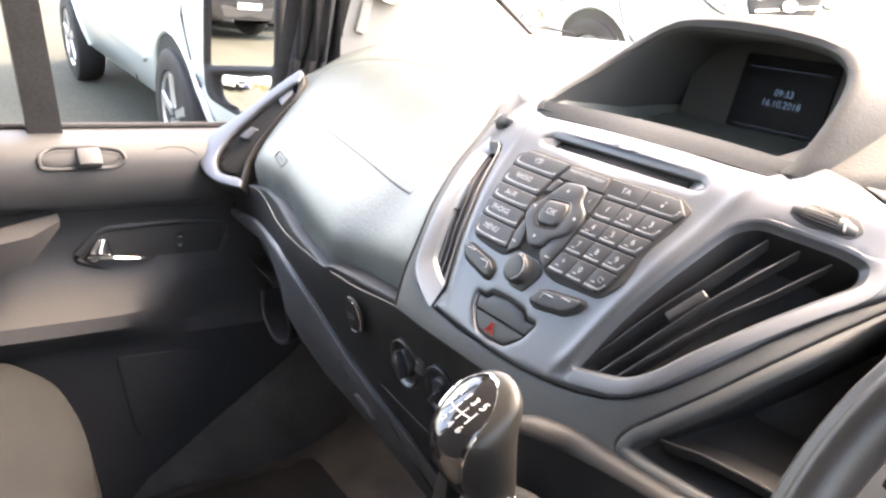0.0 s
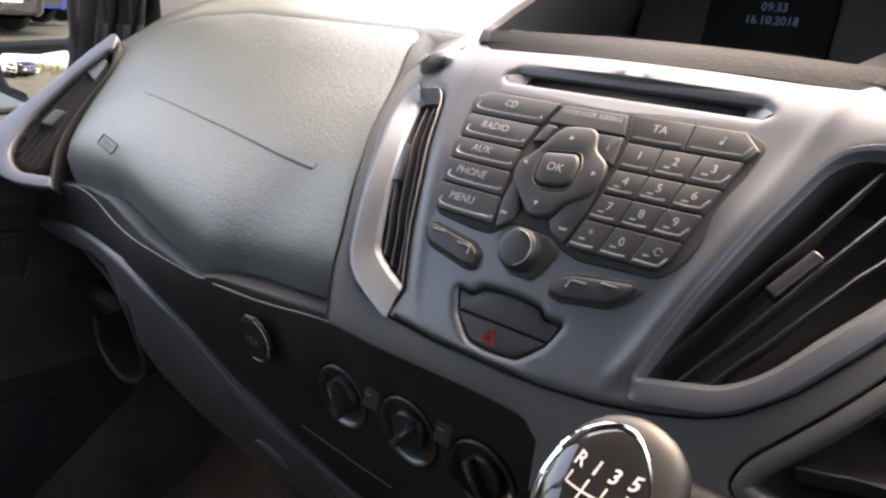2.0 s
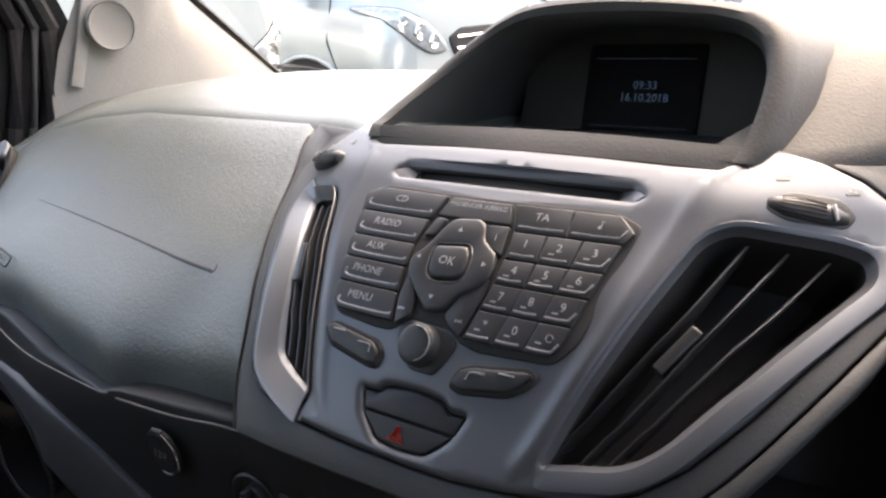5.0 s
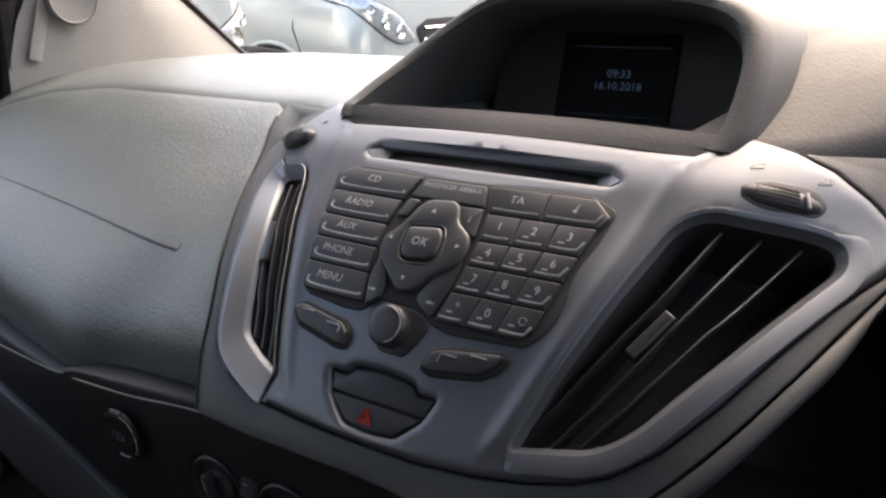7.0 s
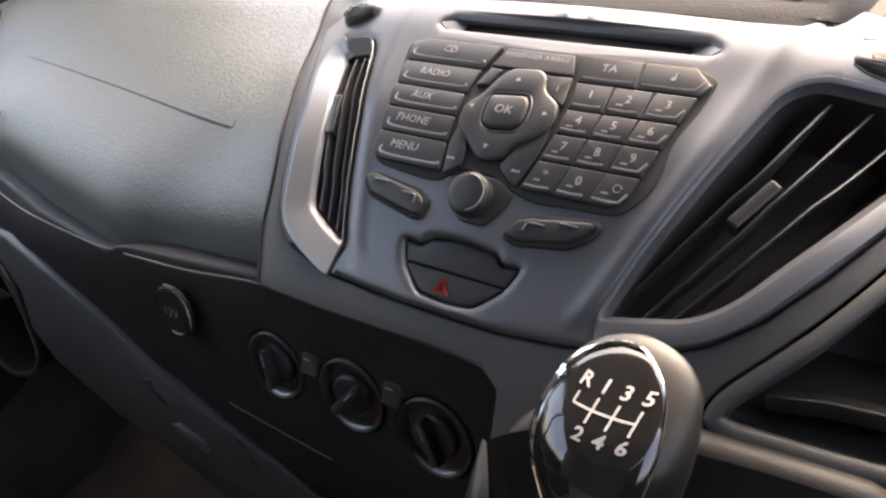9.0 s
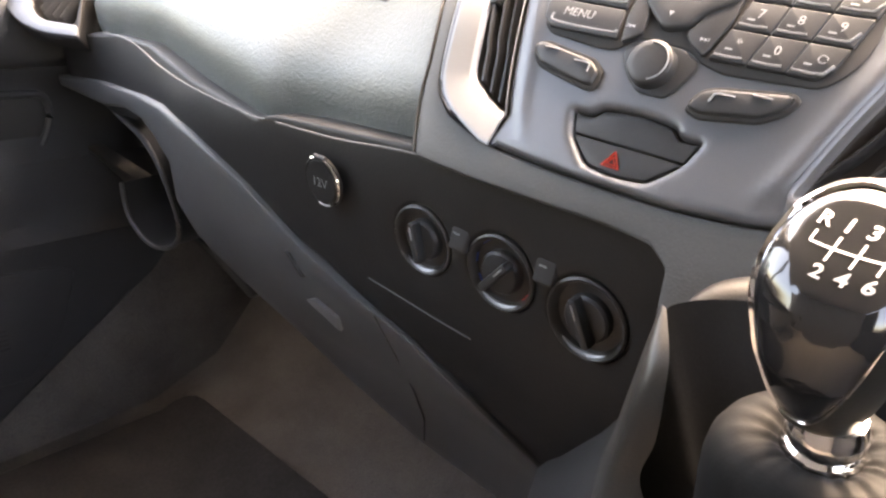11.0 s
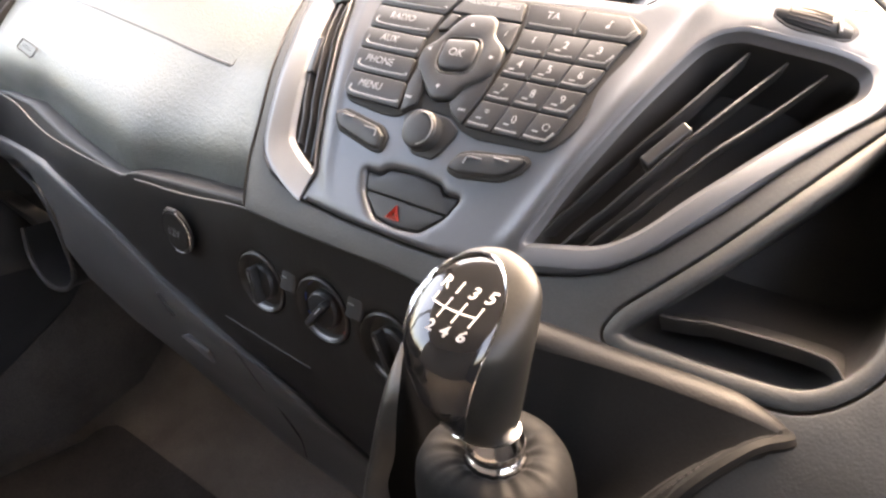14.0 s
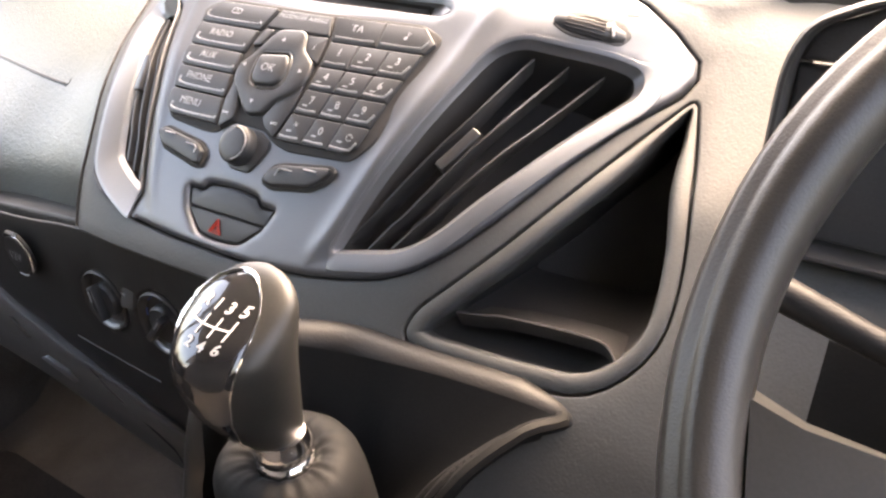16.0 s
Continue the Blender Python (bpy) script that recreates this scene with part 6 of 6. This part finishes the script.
def van(paint, label):
    """A parked panel van, nose along +x, origin on the ground at the middle of its front axle."""
    v = thing(empty("van"), label, "van", "parked vans")
    half = [(.70, .25), (.86, .26), (.93, .31), (.985, .50), (.995, .75), (.985, .98), (.955, 1.10), (.90, 1.30), (.80, 1.75), (.72, 1.92), (.50, 1.97), (0, 1.98)]
    stations = [(-3.95, 1.0, .985), (-3.90, 1.0, 1.0), (-3.0, 1.0, 1.0), (-1.5, 1.0, 1.0), (-.35, 1.0, 1.0), (-.10, 1.0, .96), (.15, 1.0, .88)]
    rows = []
    for x, w, h in stations:
        rows.append([Vector((x, s * y * w, z if z < 1.0 else 1.0 + (z - 1.0) * (h - .5) / .5)) for s, pts in ((1, half), (-1, half[-2::-1])) for y, z in pts])
    bonnet_half = [(.70, .25), (.86, .26), (.93, .31), (.985, .50), (.99, .75), (.96, .98), (.90, 1.10), (.82, 1.17), (.70, 1.20), (.55, 1.22), (.30, 1.235), (0, 1.24)]
    for x, w, dz, low in ((.30, 1.0, .05, 0), (.55, .985, -.03, 0), (.72, .95, -.12, .02), (.84, .87, -.25, .05), (.90, .76, -.42, .08)):
        rows.append([Vector((x - .12 * (y / .99) ** 2 * (1 if x > .5 else 0), s * y * w, max(z + low, z + (dz if z > .8 else 0) * min(1, (z - .3) / .7)))) for s, pts in ((1, bonnet_half), (-1, bonnet_half[-2::-1])) for y, z in pts])
    bm = loft(rows)
    for row in (rows[0], rows[-1]):
        bm.faces.new([bm.verts.new(p) for p in row])
    bmesh.ops.subdivide_edges(bm, edges=[e for e in bm.edges if e.calc_length() > .3], cuts=1)
    tree_ = BVHTree.FromBMesh(bm)
    def nose(y, z, h=0.0):
        """A point h metres proud of the van's front."""
        hit_, n, _, _ = tree_.ray_cast(Vector((3, y, z)), Vector((-1, 0, 0)))
        if hit_ is None:
            return Vector((.2, y, z))
        n = n if n.x > 0 else -n
        return hit_ + n * h
    body = part("body", bm, paint, v)
    for s in (1, -1):
        side = lambda x, z, h=0.0, s=s: Vector((x, s * (float(np.interp(z, [0, .25, .30, .50, .75, .98, 1.10, 1.30, 1.75, 1.92], [.80, .80, .93, .985, .995, .985, .955, .90, .80, .72])) + h), z))
        for x0 in (0, -2.93):
            arch = [(x0 + .42 * math.cos(a), .33 + .42 * math.sin(a)) for a in [math.pi * k / 12 for k in range(13)]] + [(x0 - .42, .22), (x0 + .42, .22)]
            part("wheel_arch", sheet(arch, side, .006, -.05, 0, step=.12), GAP, v)
            part("arch_lip", tube([side(x, z, .004) for x, z in arch[:13]], .016, 8), paint, v)
        strip = [(-2.2, .58), (-.62, .50), (-.56, .53), (-.60, .60), (-2.2, .68)]
        part("rub_strip", sheet(rounded(strip, .02), side, .02, 0, .008), paint, v, "moulded body side strip")
        part("sill", tube([side(-2.45, .27, .01), side(-.45, .25, .01)], .018, 6), VAN_WHITE, v)
        win = rounded([(-1.05, 1.22), (.02, 1.20), (.10, 1.24), (-.28, 1.62), (-1.05, 1.66)], .05)
        part("side_window", sheet(win, side, .006, 0, .002, step=.15), VANGLASS, v)
        for pts in ([(.22, 1.14), (.20, .85), (.30, .62), (.40, .55)], [(-1.12, 1.70), (-1.12, .9), (-1.10, .32)], [(-2.2, 1.75), (-2.2, .9), (-2.2, .70)]):
            part("shut_line", tube([side(x, z, .001) for x, z in pts], .006, 5), GAP, body)
        lamp = smooth_loop([(s * y, z) for y, z in ((.46, .79), (.60, .765), (.74, .82), (.86, .93), (.925, 1.06), (.86, 1.065), (.74, 1.01), (.58, .92))], 4)
        hl = part("headlight", sheet(lamp, nose, .014, -.02, .006, step=.05), LENS, v, "clear swept-back headlight")
        part("headlight_trim", tube([nose(y, z, .006) for y, z in lamp], .006, 5, True), GAP, hl)
        for y, z, r in ((.60, .845, .050), (.73, .915, .055), (.83, .99, .030)):
            n_ = (nose(s * y, z, 1) - nose(s * y, z, 0)).normalized()
            part("reflector", turned([(r, 0), (r * .92, .012), (r * .5, .004), (.001, .002)], nose(s * y, z, .008), n_, 20), CHROME, hl)
            part("bulb_ring", turned([(r * .5, .004), (r * .45, .012), (r * .3, .006), (.001, .006)], nose(s * y, z, .008), n_, 16), ALLOY, hl)
        mb = box((-.10, -.05, 0), (.10, .05, .32), .04, Matrix.Translation((-.05, s * 1.13, 1.16)))
        mir = part("door_mirror", mb, RUBBER, v)
        part("mirror_arm", tube([(-.05, s * .92, 1.22), (-.05, s * 1.02, 1.21), (-.05, s * 1.10, 1.22)], [.045, .035, .03], 8), RUBBER, mir)
    gp = nose
    grille_ = rounded([(-.44, .86), (-.30, .62), (.30, .62), (.44, .86), (.30, .92), (-.30, .92)], .04)
    gr_ = part("grille", sheet(grille_, gp, .012, -.02, .006, step=.06), GAP, v)
    for z in (.70, .78, .86):
        part("grille_bar", tube([gp(y, z, .018) for y in (-.36, -.27, -.18, -.09, 0, .09, .18, .27, .36)], .012, 6), CHROME, gr_)
    badge = turned([(.001, .0), (.075, .002), (.085, .008), (.001, .012)], gp(0, .80, .03), (1, 0, .3), 24, (1, .45), (0, 1, 0))
    part("badge", badge, CHROME, gr_, "plain oval badge")
    part("lower_intake", sheet(rounded([(-.55, .36), (.55, .36), (.62, .54), (-.62, .54)], .04), gp, .008, -.05, .004, step=.08), GAP, v)
    part("plate", sheet([(-.26, .50), (.26, .50), (.26, .60), (-.26, .60)], gp, .03, .0, .004, step=.1), VAN_WHITE, v)
    ws = [(-.80, 1.20), (.80, 1.20), (.68, 1.76), (-.68, 1.76)]
    wsp = lambda y, z, h=0.0: Vector((.48 - (z - 1.2) * 1.05 - .18 * (y / .8) ** 2 + h, y, z + h * .5))
    part("windscreen", sheet(rounded(ws, .06), wsp, .02, -.01, .004, step=.2), VANGLASS, v)
    for x0 in (0, -2.93):
        for s in (1, -1):
            hub = Vector((x0, s * .845, .335))
            ax_ = Vector((0, s, 0))
            tyre = part("wheel", turned([(.20, -.10), (.31, -.10), (.335, -.07), (.337, .05), (.325, .09), (.295, .105), (.225, .10), (.215, .085)], hub + ax_ * .08, ax_, 40), RUBBER, v, "black tyre with alloy rim")
            part("rim", turned([(.225, .06), (.215, .095), (.20, .085), (.185, .05), (.10, .045), (.06, .07), (.001, .075)], hub + ax_ * .08, ax_, 40), ALLOY, tyre)
            for k in range(5):
                a = 2 * math.pi * k / 5 + .3
                d, e = Vector((math.cos(a), 0, math.sin(a))), Vector((-math.sin(a), 0, math.cos(a)))
                part("spoke", loft([[hub + ax_ * (.08 + hh) + d * r + e * w_ for w_, hh in ((-ww, .05), (-ww * .6, .098), (ww * .6, .098), (ww, .05))] for r, ww in ((.04, .035), (.12, .028), (.205, .04))], True, True), ALLOY, tyre)
    return v


silver = van(VAN_SILVER, "silver panel van parked on tarmac beside the cab")
silver.matrix_basis = stand(-3.566, 1.893, -.15)
rows_ = [(-3.85, 4.90, .9, VAN_SILVER, "silver panel van parked nose-out beyond the bonnet"), (-4.1, 7.8, 1, VAN_WHITE, "white panel van parked nose-out beyond the bonnet"), (-4.3, 10.8, 0, VAN_WHITE, "white panel van parked nose-out in the row"),
         (-6.9, -8.3, 20, VAN_SILVER, "silver panel van parked nose-out behind the cab"), (-6.65, -11.1, 20, VAN_BLACK, "black panel van parked nose-out in the row"), (-7.15, -13.6, 20, VAN_BLUE, "blue panel van parked nose-out in the row"), (-8.1, -17.4, 20, VAN_BLACK, "black panel van parked nose-out in the row"), (-8.9, -20.8, 20, VAN_BLACK, "black panel van parked nose-out in the row"),
         (-18.6, -46, 72, VAN_BLACK, "black panel van parked across the far end"), (-15.0, -47, 80, VAN_BLACK, "black panel van parked across the far end"),
         (1.8, 8.9, -75, VAN_WHITE, "white panel van parked facing the cab"), (4.2, 9.8, -90, VAN_SILVER, "silver panel van parked facing the cab"), (-4.4, 12.8, -60, VAN_WHITE, "white panel van parked facing the cab")]
made_ = {VAN_SILVER.name: silver}
for x, y, yaw, paint, label in rows_:
    if paint.name in made_:
        c_ = copy_thing(made_[paint.name], stand(x, y, yaw))
        tagged(c_, label)
    else:
        c_ = van(paint, label)
        c_.matrix_basis = stand(x, y, yaw)
        made_[paint.name] = c_

# ---- hedge of autumn trees at the far edge ----
def tree(h, seed):
    rnd = random.Random(seed)
    t = thing(empty("tree"), "yellowing autumn tree at the edge of the car park", "tree", "trees at the edge")
    part("trunk", tube([(0, 0, 0), (.05, .03, h * .3), (-.04, .05, h * .6), (.03, 0, h * .85)], [.16, .12, .08, .03], 8), BARK, t)
    for k in range(5):
        a = 2 * math.pi * k / 5 + rnd.random()
        part("limb", tube([(0, .02, h * (.30 + .08 * k)), (.5 * math.cos(a), .5 * math.sin(a), h * (.42 + .08 * k)), (1.1 * math.cos(a), 1.1 * math.sin(a), h * (.50 + .09 * k))], [.06, .04, .015], 6), BARK, t)
    bm = bmesh.new()
    for k in range(900):
        a, r, z = rnd.random() * 2 * math.pi, rnd.random() ** .5, rnd.random()
        w = h * .30 * (math.sin(math.pi * min(1, z * .9 + .12)) ** .6) * (.75 + .3 * math.sin(3 * a + seed + 5 * z))
        c = Vector((r * w * math.cos(a), r * w * math.sin(a), h * (.22 + .78 * z)))
        d = Vector((rnd.uniform(-1, 1), rnd.uniform(-1, 1), rnd.uniform(-1, 1))).normalized() * rnd.uniform(.10, .22)
        e = d.orthogonal().normalized() * rnd.uniform(.08, .16)
        bm.faces.new([bm.verts.new(c + q) for q in (d, e, -d, -e)])
    part("crown", bm, LEAF, t, smooth=False)
    return t


first = tree(6.0, 3)
first.matrix_basis = stand(-42, -96, 0)
second = tree(7.0, 8)
second.matrix_basis = stand(-45, -98, 0)
for k in range(18):
    s_ = random.Random(k)
    c_ = copy_thing((first, second)[k % 2], stand(-64 + 3.0 * k + s_.uniform(-.8, .8), -96 + s_.uniform(-3, 3), s_.uniform(0, 360)))
